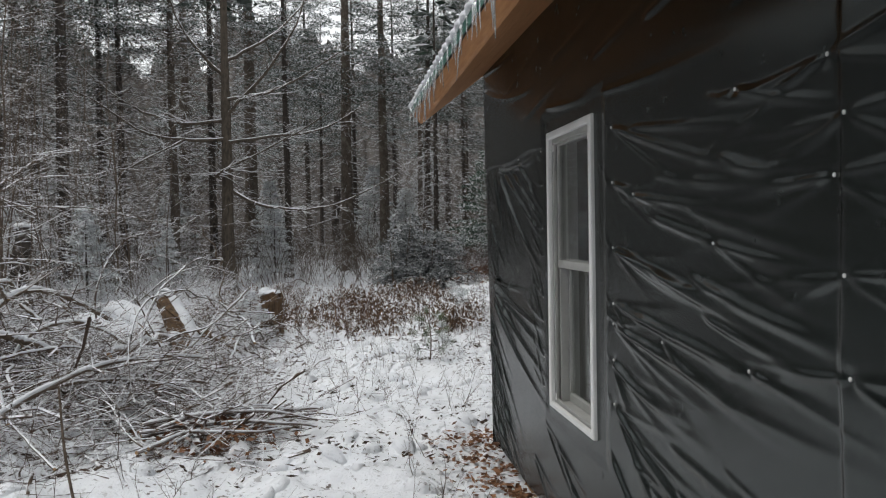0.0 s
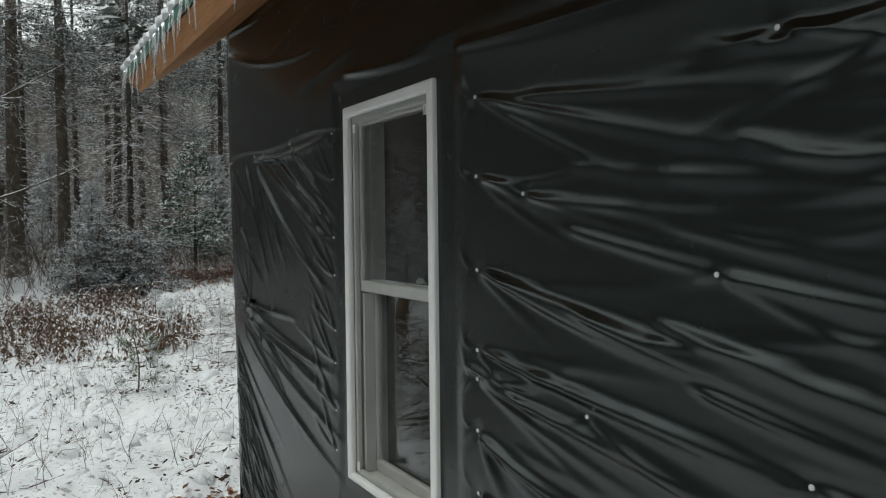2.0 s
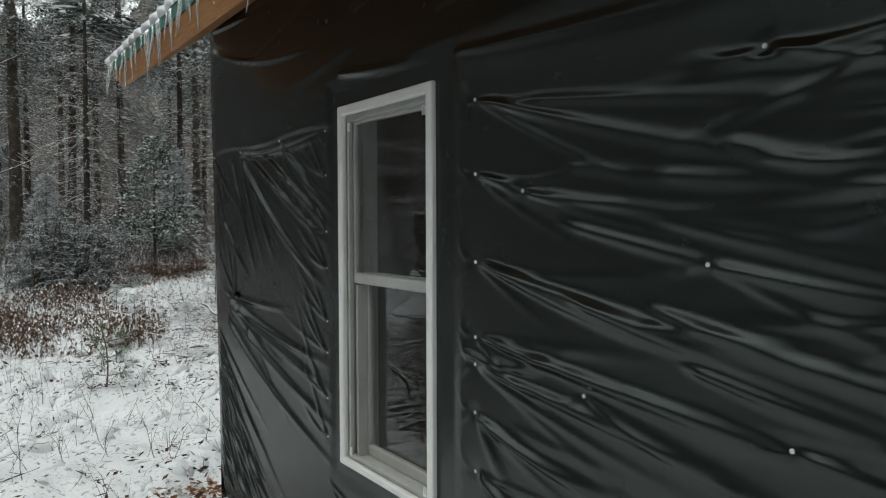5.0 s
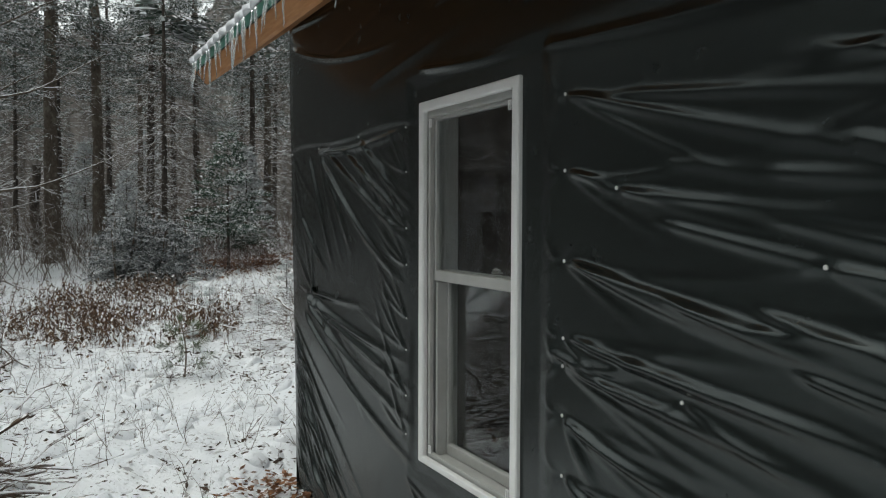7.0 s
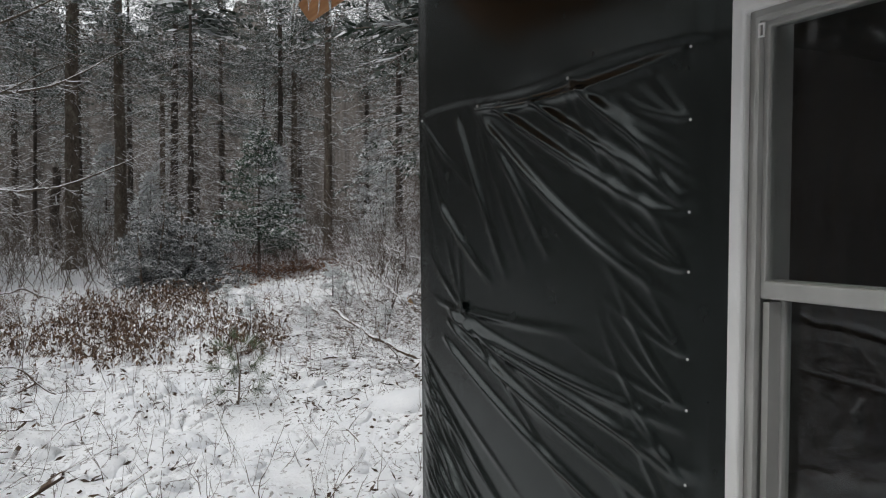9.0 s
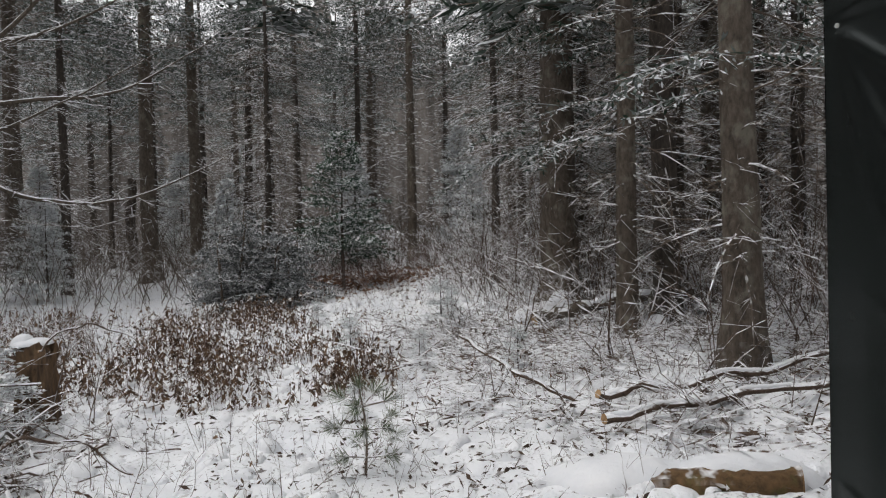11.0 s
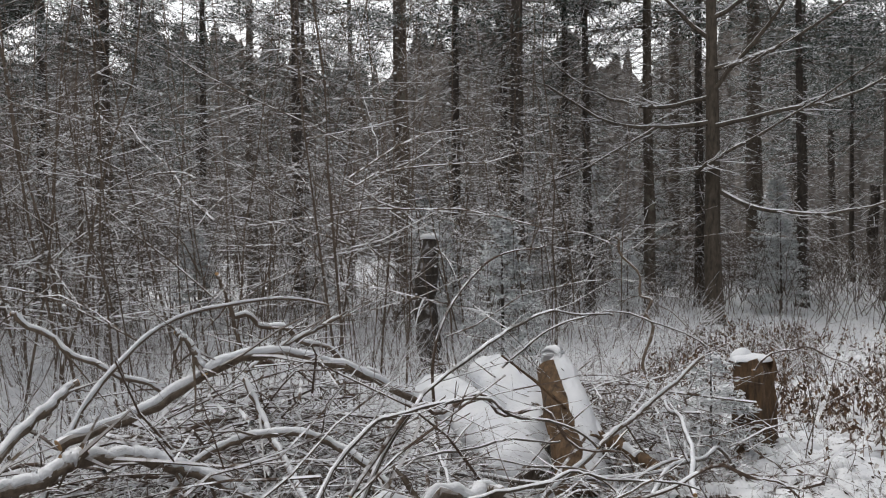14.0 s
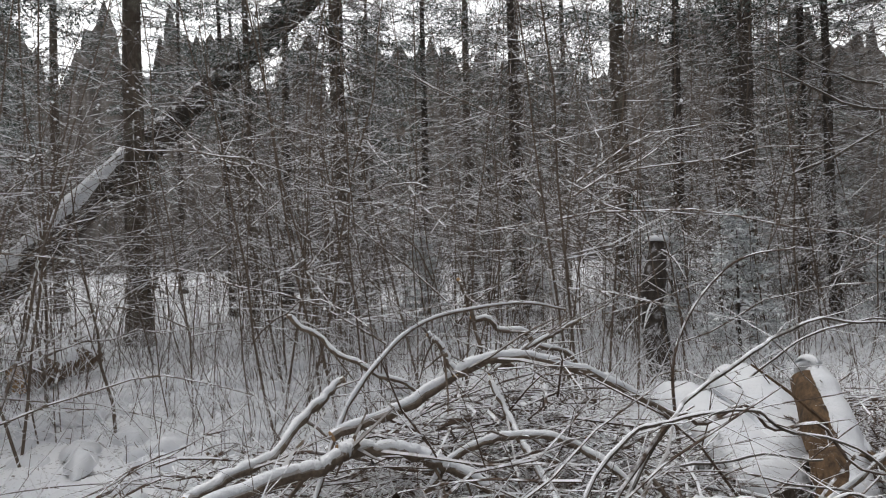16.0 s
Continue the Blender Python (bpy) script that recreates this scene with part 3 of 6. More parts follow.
def build_window():
    root = thing("window_1", "tall white vinyl double-hung window in the plastic-wrapped wall", "window", kind="structure")
    s = Shape()
    ring_frame(s, -0.026, -0.001, W0, W1, S0, S1, 0.038, 0.026)
    soft(part("window_frame", s, M_VINYL, root), 0.007)
    # liner coloured grey for the shade behind the white front frame
    s = Shape()
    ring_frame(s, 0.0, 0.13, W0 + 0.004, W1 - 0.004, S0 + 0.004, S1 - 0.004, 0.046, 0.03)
    part("jamb_liner", s, M_TRACK_SHADED, root)
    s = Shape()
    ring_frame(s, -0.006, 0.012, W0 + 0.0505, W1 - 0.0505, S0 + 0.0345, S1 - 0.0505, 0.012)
    soft(part("screen_track", s, M_TRACK_SHADED, root), 0.002)
    yi0, yi1 = W0 + 0.051, W1 - 0.051
    mid = 1.372
    # sashes share that grey: recess shade held in the colour
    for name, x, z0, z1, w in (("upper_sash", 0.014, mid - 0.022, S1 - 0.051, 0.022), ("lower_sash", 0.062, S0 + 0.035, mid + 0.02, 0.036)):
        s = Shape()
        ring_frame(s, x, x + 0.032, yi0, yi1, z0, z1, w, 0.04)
        sash = soft(part(name, s, M_TRACK_SHADED, root), 0.004)
        s = Shape()
        box(s, (x + 0.012, yi0 + w - 0.006, z0 + 0.034), (x + 0.018, yi1 - w + 0.006, z1 - w + 0.006))
        pane = part("pane", s, M_GLASS, sash)
        pane.visible_shadow = False
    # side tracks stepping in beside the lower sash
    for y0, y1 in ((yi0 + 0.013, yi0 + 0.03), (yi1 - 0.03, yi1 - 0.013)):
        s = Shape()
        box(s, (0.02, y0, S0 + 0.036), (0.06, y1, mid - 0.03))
        part("side_track", s, M_TRACK_SHADED, root)
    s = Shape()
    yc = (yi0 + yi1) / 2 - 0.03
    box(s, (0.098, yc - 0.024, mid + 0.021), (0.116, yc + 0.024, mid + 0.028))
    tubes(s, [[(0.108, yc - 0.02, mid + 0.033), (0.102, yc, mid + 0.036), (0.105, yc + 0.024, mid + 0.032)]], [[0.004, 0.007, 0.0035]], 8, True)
    part("sash_latch", s, M_TRACK_SHADED, root, "white cam latch")
    for y, z in ((yi0 + 0.02, S1 - 0.085), (yi1 - 0.02, S1 - 0.085), (yi1 - 0.02, S0 + 0.06), (yi0 + 0.02, S0 + 0.06)):
        s = Shape()
        ring_frame(s, -0.011, -0.007, y - 0.008, y + 0.008, z - 0.016, z + 0.016, 0.004)
        part("screen_clip", s, M_VINYL, root)


build_window()


def build_roof():
    c = math.hypot(1, PITCH)
    ux, uz = 1 / c, PITCH / c
    root = thing("roof", "pitched roof with an orange wood eave, green membrane edge and wet snow", "roof", kind="structure")
    y0, y1 = LEN - 0.2, 0.05
    ex, ez = -0.463, 2.338
    for side in (0, 1):
        def flip(pts):
            return [(WIDE - x, z) for x, z in pts] if side else pts
        # soffit boards under the overhang, then the deck above
        for k in range(3):
            a, b = ex + 0.155 * k, ex + 0.155 * k + 0.152
            s = Shape()
            prism(s, flip([(a, ez + (a - ex) * PITCH), (b, ez + (b - ex) * PITCH), (b, ez + (b - ex) * PITCH + 0.022), (a, ez + (a - ex) * PITCH + 0.022)]), y0, y1)
            part("soffit_board", s, M_WOOD, root)
        s = Shape()
        prism(s, flip([(ex - 0.022 * 1, ez + 0.0), (ex - 0.003, ez - 0.006), (ex - 0.003 - 0.075 * uz, ez - 0.006 + 0.075 * ux), (ex - 0.022 - 0.075 * uz, ez + 0.075 * ux)]), y0, y1 + 0.004)
        soft(part("fascia_board", s, M_WOOD, root), 0.003)
        s = Shape()
        tx, tz = ex - 0.02 - 0.075 * uz, ez + 0.004 + 0.075 * ux
        rx, rz = WIDE / 2, tz + (WIDE / 2 - tx) * PITCH
        prism(s, flip([(tx, tz), (rx, rz), (rx, rz + 0.03), (tx - 0.015, tz + 0.025)]), y0, y1 + 0.008)
        part("roof_deck", s, M_INSIDE, root)
        s = Shape()
        prism(s, flip([(tx - 0.02, tz - 0.012), (tx - 0.016, tz - 0.012), (tx - 0.016, tz + 0.03), (tx + 0.1, tz + 0.03 + 0.116 * PITCH), (tx + 0.1, tz + 0.034 + 0.116 * PITCH), (tx - 0.022, tz + 0.034)]), y0, y1 + 0.01)
        part("membrane_edge", s, M_GREEN, root, "green plastic membrane")
        # lumpy wet snow sheet hanging over the edge
        ys = np.arange(y0, y1 + 0.02, 0.02)
        prof = [(-0.02, 0.026), (-0.036, 0.03), (-0.04, 0.05), (-0.016, 0.07), (0.06, 0.075 + 0.06 * PITCH), (0.4, 0.07 + 0.4 * PITCH), (1.4, 0.07 + 1.4 * PITCH), (rx - tx, 0.06 + (rx - tx) * PITCH)]
        V = np.zeros((len(ys), len(prof), 3))
        lump = 0.35 + 0.65 * np.abs(np.sin(ys * 23 + 2.5 * value(ys, ys * 0, 3.0))) ** 0.5
        for k, (dx, dz) in enumerate(prof):
            g = lump if k in (1, 2, 3) else np.ones(len(ys))
            px = tx + dx * (g if k in (1, 2) else 1) + 0 * ys
            V[:, k] = np.stack([WIDE - px if side else px, ys, tz + 0.01 + dz * g + 0.01 * value(ys, ys * 0 + k, 6.0)], -1)
        i = np.arange(len(ys) * len(prof)).reshape(len(ys), -1)
        s = Shape()
        s.add(V, np.stack([i[:-1, :-1], i[1:, :-1], i[1:, 1:], i[:-1, 1:]], -1).reshape(-1, 4))
        part("roof_snow", s, M_DRIFT, root, smooth=True)
    return tx, tz


EDGE_X, EDGE_Z = build_roof()


def build_icicles():
    rng = np.random.RandomState(12)
    y = 0.03
    while y > -3.6:
        L = rng.choice([0.07, 0.1, 0.15, 0.2, 0.27], p=[0.3, 0.3, 0.25, 0.12, 0.03]) * rng.uniform(0.8, 1.25)
        r = 0.0035 + 0.018 * L * rng.uniform(0.6, 1.3)
        lean = rng.choice([0.0, 0.0, 0.35]) * L
        m = 9
        t = np.linspace(0, 1, m)
        P = np.stack([-lean * t * 0.3 + 0.002 * np.sin(t * 9), lean * t * 0.4 + 0.002 * np.cos(t * 7), -L * t], -1)
        R = r * (1 - t) ** 0.75 * (1 + 0.12 * np.sin(t * 24)) + 0.0008
        s = Shape()
        tubes(s, P, R, 7, True)
        ob = new("icicle", s.mesh("icicle", M_ICE, True))
        ob.location = (EDGE_X - 0.024, y, EDGE_Z + 0.03)
        tagged(ob, "clear icicle hanging from the snowy eave", "icicle", "icicles along the eave")
        y -= rng.choice([0.018, 0.03, 0.06, 0.12]) * rng.uniform(0.7, 1.4)


build_icicles()


def build_base():
    """Timber sill on blocks under the sheet's foot."""
    s = Shape()
    box(s, (0.06, LEN, -0.12), (0.17, -0.02, -0.002))
    tagged(soft(new("sill_beam", s.mesh("sill_beam", M_CUT)), 0.006), "raw timber sill beam under the cabin wall", "beam", kind="structure")
    for y in (-0.07, -1.8, -3.6, -5.4, -7.0):
        s = Shape()
        box(s, (-0.01, y - 0.09, -0.16), (0.16, y + 0.09, -0.122))
        box(s, (0.0, y - 0.07, -0.2), (0.14, y + 0.07, -0.16))
        b = soft(new("support_block", s.mesh("support_block", M_CUT)), 0.005)
        tagged(b, "pale sawn wood block under the cabin corner", "wood block", "blocks under the cabin")
    rng = np.random.RandomState(5)
    s = Shape()
    n = 2600
    x, y = -np.abs(rng.normal(0, 0.22, n)) + 0.03, rng.uniform(-6.5, 0.35, n)
    p = np.stack([x, y, ground_z(x, y) + rng.uniform(0.0, 0.05, n)], -1)
    a = rng.uniform(0, 6.28, n)
    kites(s, p, unit(np.stack([np.cos(a), np.sin(a), rng.normal(0, 0.3, n)], -1)), rng.uniform(0.03, 0.07, n), rng.uniform(0.008, 0.018, n), rng, 0.5)
    tagged(new("leaf_litter", s.mesh("leaf_litter", M_LITTER)), "rust-brown dead leaves along the wall's foot", "leaf litter", kind="stuff")


build_base()


# ---- trees ----
def trunk_line(h, lean, rng, m=14, wob=0.012):
    t = np.linspace(0, 1, m) ** 1.3
    P = np.stack([lean[0] * h * t, lean[1] * h * t, h * t - 0.15 * (t == 0)], -1)
    P[1:, :2] += np.cumsum(rng.normal(0, wob * h / m, (m - 1, 2)), 0)
    return P, t


def along(P, z):
    return np.stack([np.interp(z, P[:, 2], P[:, k]) for k in range(3)], -1)


def twigged(s, P, R, per, rng, length, thin=0.45, spread=0.9, m=3, droop=0.12, keep=0.75, k3=3):
    """Side twigs off N branches."""
    N, rings = R.shape
    t = rng.uniform(0.22, 0.97, (N, per))
    k = np.clip((t * (rings - 1)).astype(int), 0, rings - 2)
    u = (t * (rings - 1) - k)[..., None]
    rows = np.arange(N)[:, None]
    p = P[rows, k] * (1 - u) + P[rows, k + 1] * u
    d0 = unit(P[rows, k + 1] - P[rows, k])
    d = unit(d0 * keep + rng.normal(0, spread * 0.62, d0.shape) * (1, 1, 0.55))
    L = (length * (1.15 - t) * rng.uniform(0.5, 1.3, t.shape)).ravel()
    r = (R[rows, k] * thin).ravel()
    Q = bent(p.reshape(-1, 3), d.reshape(-1, 3), L, rng.uniform(-0.1, 2 * droop, L.size), m, 0.04, rng)
    taper = np.linspace(1, 0.35, m)[None]
    tubes(s, Q, r[:, None] * taper, 3)
    return Q, r[:, None] * taper


def live_branches(wood, leaf, base, ang, L, rise, rng, gap, wide, tuft=0):
    """Needle-bearing branches: a wooden rib with flat side sprays, drooping outwards."""
    for p, a, l, up in zip(base, ang, L, rise):
        d = unit(np.array([np.cos(a), np.sin(a), up]))
        P = bent(p[None], d[None], np.array([l]), np.array([0.28]), 4, 0.02, rng)
        tubes(wood, P, (0.005 + 0.008 * l) * np.linspace(1, 0.2, 4)[None], 3)
        n = max(4, int(l / gap))
        t = np.linspace(0.12, 1.0, n)
        c = np.stack([np.interp(t, np.linspace(0, 1, 4), P[0][:, k]) for k in range(3)], -1)
        out = unit(P[0][-1] - P[0][0])
        side = np.cross(out, (0, 0, 1.0))
        sl = (0.42 * l * (1 - t) + 0.1) * rng.uniform(0.7, 1.2, n)
        for sg in (-1, 1):
            dd = unit(out * 0.75 + side * sg + rng.normal(0, 0.16, (n, 3)) + (0, 0, -0.12))
            if tuft >= 2:
                kites(leaf, c, dd, sl, np.full(n, 0.005), rng, 0.8)
                per = 3 + tuft
                f = rng.uniform(0.1, 1.0, (n, per))
                q = (c[:, None] + dd[:, None] * (sl[:, None] * f)[..., None]).reshape(-1, 3)
                d3 = unit(np.repeat(dd, per, 0) + rng.normal(0, 0.75, (n * per, 3)))
                kites(leaf, q, d3, rng.uniform(1.8, 4.2, n * per) * wide, wide * rng.uniform(0.3, 0.62, n * per), rng, 0.8)
                continue
            kites(leaf, c, dd, sl, wide * rng.uniform(0.7, 1.3, n), rng, 0.8)
            for _ in range(tuft):
                f = rng.uniform(0.2, 0.95, n)[:, None]
                q = c + dd * (sl[:, None] * f)
                d3 = unit(dd + rng.normal(0, 0.7, (n, 3)))
                kites(leaf, q, d3, sl * 0.42, wide * rng.uniform(0.6, 1.1, n), rng, 0.6)


def build_spruce(name, label, seed, h=15.0, dia=0.3, dead=(0.7, 7.5), n_dead=95, live=6.0, n_live=110, bark=None, sides=9, twig=5, gap=0.17, wide=0.05, group="", reach=1.0, lean=(0, 0), low_live=0, tuft=0, near=False, stout=1.0):
    rng = np.random.RandomState(seed)
    root = thing(name, label, "tree", group)
    P, t = trunk_line(h, lean, rng)
    R = dia / 2 * ((1 - t) ** 0.8 + 0.02)
    R[0] *= 1.35
    s = Shape()
    m = 26
    tt = np.linspace(0, 1, m) ** 1.5
    Pt = np.stack([np.interp(tt, t, P[:, k]) for k in range(3)], -1)
    Rt = np.interp(tt, t, R) * (1 + rng.normal(0, 0.025, m)) + dia * 0.22 * np.exp(-tt * h / 0.22)
    tubes(s, Pt, Rt, sides)
    part("trunk", s, bark or M_BARK, root, smooth=True)
    wood, leaf = Shape(), Shape()
    z = rng.uniform(*dead, n_dead)
    a = rng.uniform(0, 2 * np.pi, n_dead)
    L = rng.uniform(0.5, 1.9, n_dead) * reach * (0.55 + 0.45 * np.minimum(1, z / 3))
    d = unit(np.stack([np.cos(a), np.sin(a), rng.normal(-0.08, 0.2, n_dead)], -1))
    Q = bent(along(P, z), d, L, rng.uniform(-0.05, 0.4, n_dead), 4, 0.03, rng)
    r = (0.8 if near else stout) * rng.uniform(0.008, 0.017, n_dead)[:, None] * np.linspace(1, 0.35, 4)[None]
    if near:
        for i in range(16):
            limb = Shape()
            tubes(limb, Q[i:i + 1], r[i:i + 1], 5)
            twigged(limb, Q[i:i + 1], r[i:i + 1], 9, rng, 0.6 * reach, 0.4, m=4)
            part("dead_limb", limb, M_TWIG, root)
        Q, r = Q[16:], r[16:]
    tubes(wood, Q, r, 3)
    twigged(wood, Q, r, twig, rng, 0.55 * reach, 0.4 if near else 0.65, m=3 if near else 2)
    if n_live:
        z = live + (h - live) * rng.uniform(0, 1, n_live) ** 1.1
        f = (z - live) / (h - live)
        live_branches(wood, leaf, along(P, z), rng.uniform(0, 6.283, n_live), (2.1 * (1 - f) + 0.35) * rng.uniform(0.7, 1.1, n_live), 0.1 + 0.5 * f, rng, gap, wide, tuft)
    if low_live:
        z = rng.uniform(2.3, live, low_live)
        live_branches(wood, leaf, along(P, z), rng.uniform(0, 6.283, low_live), rng.uniform(0.9, 2.2, low_live) * reach, rng.normal(0.0, 0.1, low_live), rng, gap * 0.6, wide * 0.7, 2)
    tagged(part("branchwork", wood, M_TWIG_FAR, root), kind="stuff")
    if leaf.n:
        tagged(part("crown", leaf, M_NEEDLE, root), kind="stuff")
    return root


def build_fir(seed, h, label, mat=None, gap=0.07, wide=0.02, tuft=2, dense=26, group="", bare=0.1, rad=0.36, pads=0):
    rng = np.random.RandomState(seed)
    root = thing("young_fir", label, "young tree", group)
    P, t = trunk_line(h, (0, 0), rng, 8, 0.01)
    s = Shape()
    tubes(s, P, (0.012 * h + 0.006) * (1 - t * 0.93), 6)
    part("stem", s, M_BARK_DARK, root)
    wood, leaf = Shape(), Shape()
    n = int(dense * h)
    z = h * (bare + (0.98 - bare) * rng.uniform(0, 1, n))
    f = z / h
    live_branches(wood, leaf, along(P, z), rng.uniform(0, 6.283, n), np.maximum(0.07, rad * h * (1.02 - f) ** 0.8 * rng.uniform(0.65, 1.1, n)), 0.15 + 0.6 * f, rng, gap, wide, tuft)
    tagged(part("branchwork", wood, M_TWIG, root), kind="stuff")
    tagged(part("foliage", leaf, mat or M_NEEDLE_SNOWY, root), kind="stuff")
    if pads:
        f = rng.uniform(bare, 0.97, pads)
        a, u = rng.uniform(0, 6.283, pads), rng.uniform(0.25, 1.0, pads) ** 0.6
        out = rad * h * (1.02 - f) ** 0.8 * u
        c = np.stack([out * np.cos(a), out * np.sin(a), h * f + out * (0.1 + 0.35 * f)], -1)
        six = np.array([(1, 0, 0), (0, 1, 0), (-1, 0, 0), (0, -1, 0), (0, 0, 0.45), (0, 0, -0.25)])
        eight = np.array([(0, 1, 4), (1, 2, 4), (2, 3, 4), (3, 0, 4), (1, 0, 5), (2, 1, 5), (3, 2, 5), (0, 3, 5)])
        s = Shape()
        size = rng.uniform(0.012, 0.034, pads)[:, None, None] * (0.7 + 0.25 * h) * rng.uniform(0.6, 1.5, (pads, 1, 3))
        s.add(c[:, None] + six * size, (np.arange(pads)[:, None, None] * 6 + eight).reshape(-1, 3))
        tagged(part("snow_load", s, M_DRIFT, root, "small pads of fresh snow", True), kind="stuff")
    return root


def stand(root, x, y, turn=0.0, size=1.0, tilt=0.0, sink=0.03):
    root.matrix_basis = pose(x, y, float(ground_z(x, y)) - sink, tilt, 0, turn) @ Matrix.Scale(size, 4)
    return root


def copy_to(root, x, y, turn, size=1.0, tilt=0.0):
    ob = copy_thing(root, Matrix.Identity(4))
    return stand(ob, x, y, turn, size, tilt)


WOODS = "spruces of the woods"
LABEL_TALL = "tall spruce with bare snow-dusted dead lower branches"
kinds = [build_spruce("spruce_tree", LABEL_TALL, 20 + k, 15 + k % 3, (0.26, 0.34, 0.3, 0.24, 0.4)[k], n_dead=120, n_live=105, gap=0.11, wide=0.032, tuft=2, group=WOODS, bark=M_BARK_DARK if k % 2 else M_BARK) for k in range(5)]
far_kinds = [build_spruce("spruce_tree", LABEL_TALL, 30 + k, 15.5, (0.3, 0.26, 0.34)[k], n_dead=80, n_live=95, gap=0.13, wide=0.042, tuft=2, group=WOODS, bark=M_BARK_DARK, sides=6, twig=3, stout=1.5) for k in range(3)]
DIA = (0.26, 0.34, 0.3, 0.24, 0.4)

# trees whose place is known: plan x, y, kind, girth
KNOWN = [(-0.66, 21.3, 4, 0.46), (0.7, 23.2, 4, 0.42), (-4.5, 26.0, 4, 0.58), (-7.0, 25.2, 2, 0.42), (5.6, 17.2, 0, 0.26), (2.8, 29.2, 0, 0.27),
         (3.75, 27.0, 3, 0.26), (3.9, 23.0, 0, 0.27), (7.0, 25.2, 2, 0.3), (-2.5, 34.0, 1, 0.33), (9.4, 23.6, 3, 0.24), (7.0, 13.8, 3, 0.2),
         (-5.6, 16.6, 0, 0.28), (-11.9, 22.0, 1, 0.5), (-10.4, 19.4, 4, 0.42), (-15.6, 5.0, 4, 0.46), (-24.3, 6.3, 2, 0.32), (-16.0, 12.9, 3, 0.23),
         (-16.5, 15.2, 2, 0.3), (-15.6, 18.6, 0, 0.26), (5.2, 20.6, 3, 0.22), (6.3, 22.7, 0, 0.25)]
used = set()
for x, y, k, g in KNOWN:
    turn = (x * 53 + y * 31) % 360
    if k in used:
        copy_to(kinds[k], x, y, turn, g / DIA[k])
    else:
        used.add(k)
        stand(kinds[k], x, y, turn, g / DIA[k])

# brushy spruces, dead to the ground, at the edge of the thicket; more stand unseen to the west
bushy = build_spruce("spruce_tree", "spruce with a dense skirt of drooping dead boughs", 58, 13, 0.24, (0.3, 8), 300, 8, 50, M_BARK_DARK, 8, 8, 0.2, 0.075, "brushy spruces by the thicket", 1.35)
stand(bushy, -6.7, 15.6, 0)
for x, y, k in ((-8.8, 13.2, 1.0), (-11.2, 11.0, 1.1), (-4.9, 18.8, 1.1), (-13.2, 8.0, 0.95), (-9.4, 16.8, 1.1), (-13.5, -0.6, 1.0), (-17.5, 9.5, 1.1), (2.0, 18.0, 0.8), (8.2, 16.5, 1.0), (6.9, 10.0, 0.7), (6.3, 5.6, 0.8), (5.6, 7.0, 0.7), (7.2, 3.6, 0.8), (7.6, 7.4, 0.9), (5.4, 10.2, 0.7), (8.8, 5.2, 1.0), (6.2, 8.8, 0.8),
                # added out of view, only to darken what sheet and window reflect
                (-11.5, -0.9, 1.0), (-10.2, -2.6, 0.9), (-12.5, -4.5, 1.1), (-9.8, -6.8, 0.95), (-11.8, -9.5, 1.0), (-8.2, -10.6, 0.9), (-14.5, -1.5, 1.1), (-14.0, -7.2, 1.2), (-6.0, -13.0, 1.0)):
    copy_to(bushy, x, y, x * 91 % 360, k)

# the close group of spruces off the cabin's corner
stand(build_spruce("spruce_tree", "thick spruce with a snowy foot and green drooping boughs", 61, 16, 0.56, (1.2, 4.5), 70, 4.2, 120, None, 14, 7, 0.11, 0.035, low_live=16, tuft=1, near=True), 4.35, 8.0, 40)
stand(build_spruce("spruce_tree", "slim spruce trunk beside the brushy mound", 62, 13, 0.25, (0.9, 6), 95, 6.5, 60, None, 12, 8, 0.13, 0.04, reach=0.9, low_live=5, near=True), 3.88, 5.85, 100)
stand(build_spruce("spruce_tree", "dark spruce trunk with short broken dead branches", 63, 14, 0.33, (0.8, 6), 105, 6.5, 60, M_BARK_DARK, 12, 8, 0.13, 0.04, reach=0.95, low_live=5, near=True), 4.5, 5.95, 200)
stand(build_spruce("spruce_tree", "broad lichen-spotted spruce trunk near the cabin corner", 64, 15, 0.33, (0.9, 6), 90, 5.5, 70, None, 16, 8, 0.12, 0.036, reach=0.8, low_live=8, near=True), 3.5, 3.75, 310)
for x, y, k, g in ((7.6, 12.1, 0, 0.26), (6.6, 7.4, 2, 0.3), (7.9, 5.0, 3, 0.26), (6.2, 10.2, 3, 0.22), (8.6, 9.2, 1, 0.3), (6.0, 4.4, 0, 0.24), (9.6, 6.6, 0, 0.3), (5.6, 12.4, 3, 0.18)):
    copy_to(kinds[k], x, y, x * 77 % 360, g / DIA[k])

# the woods all round
rng = np.random.RandomState(41)
spots = [(x, y) for x, y, *_ in KNOWN] + [(4.4, 8.0), (3.9, 5.9), (3.5, 3.8), (7.6, 12.1), (6.6, 7.4), (-3.9, 14.6)]
made = 0
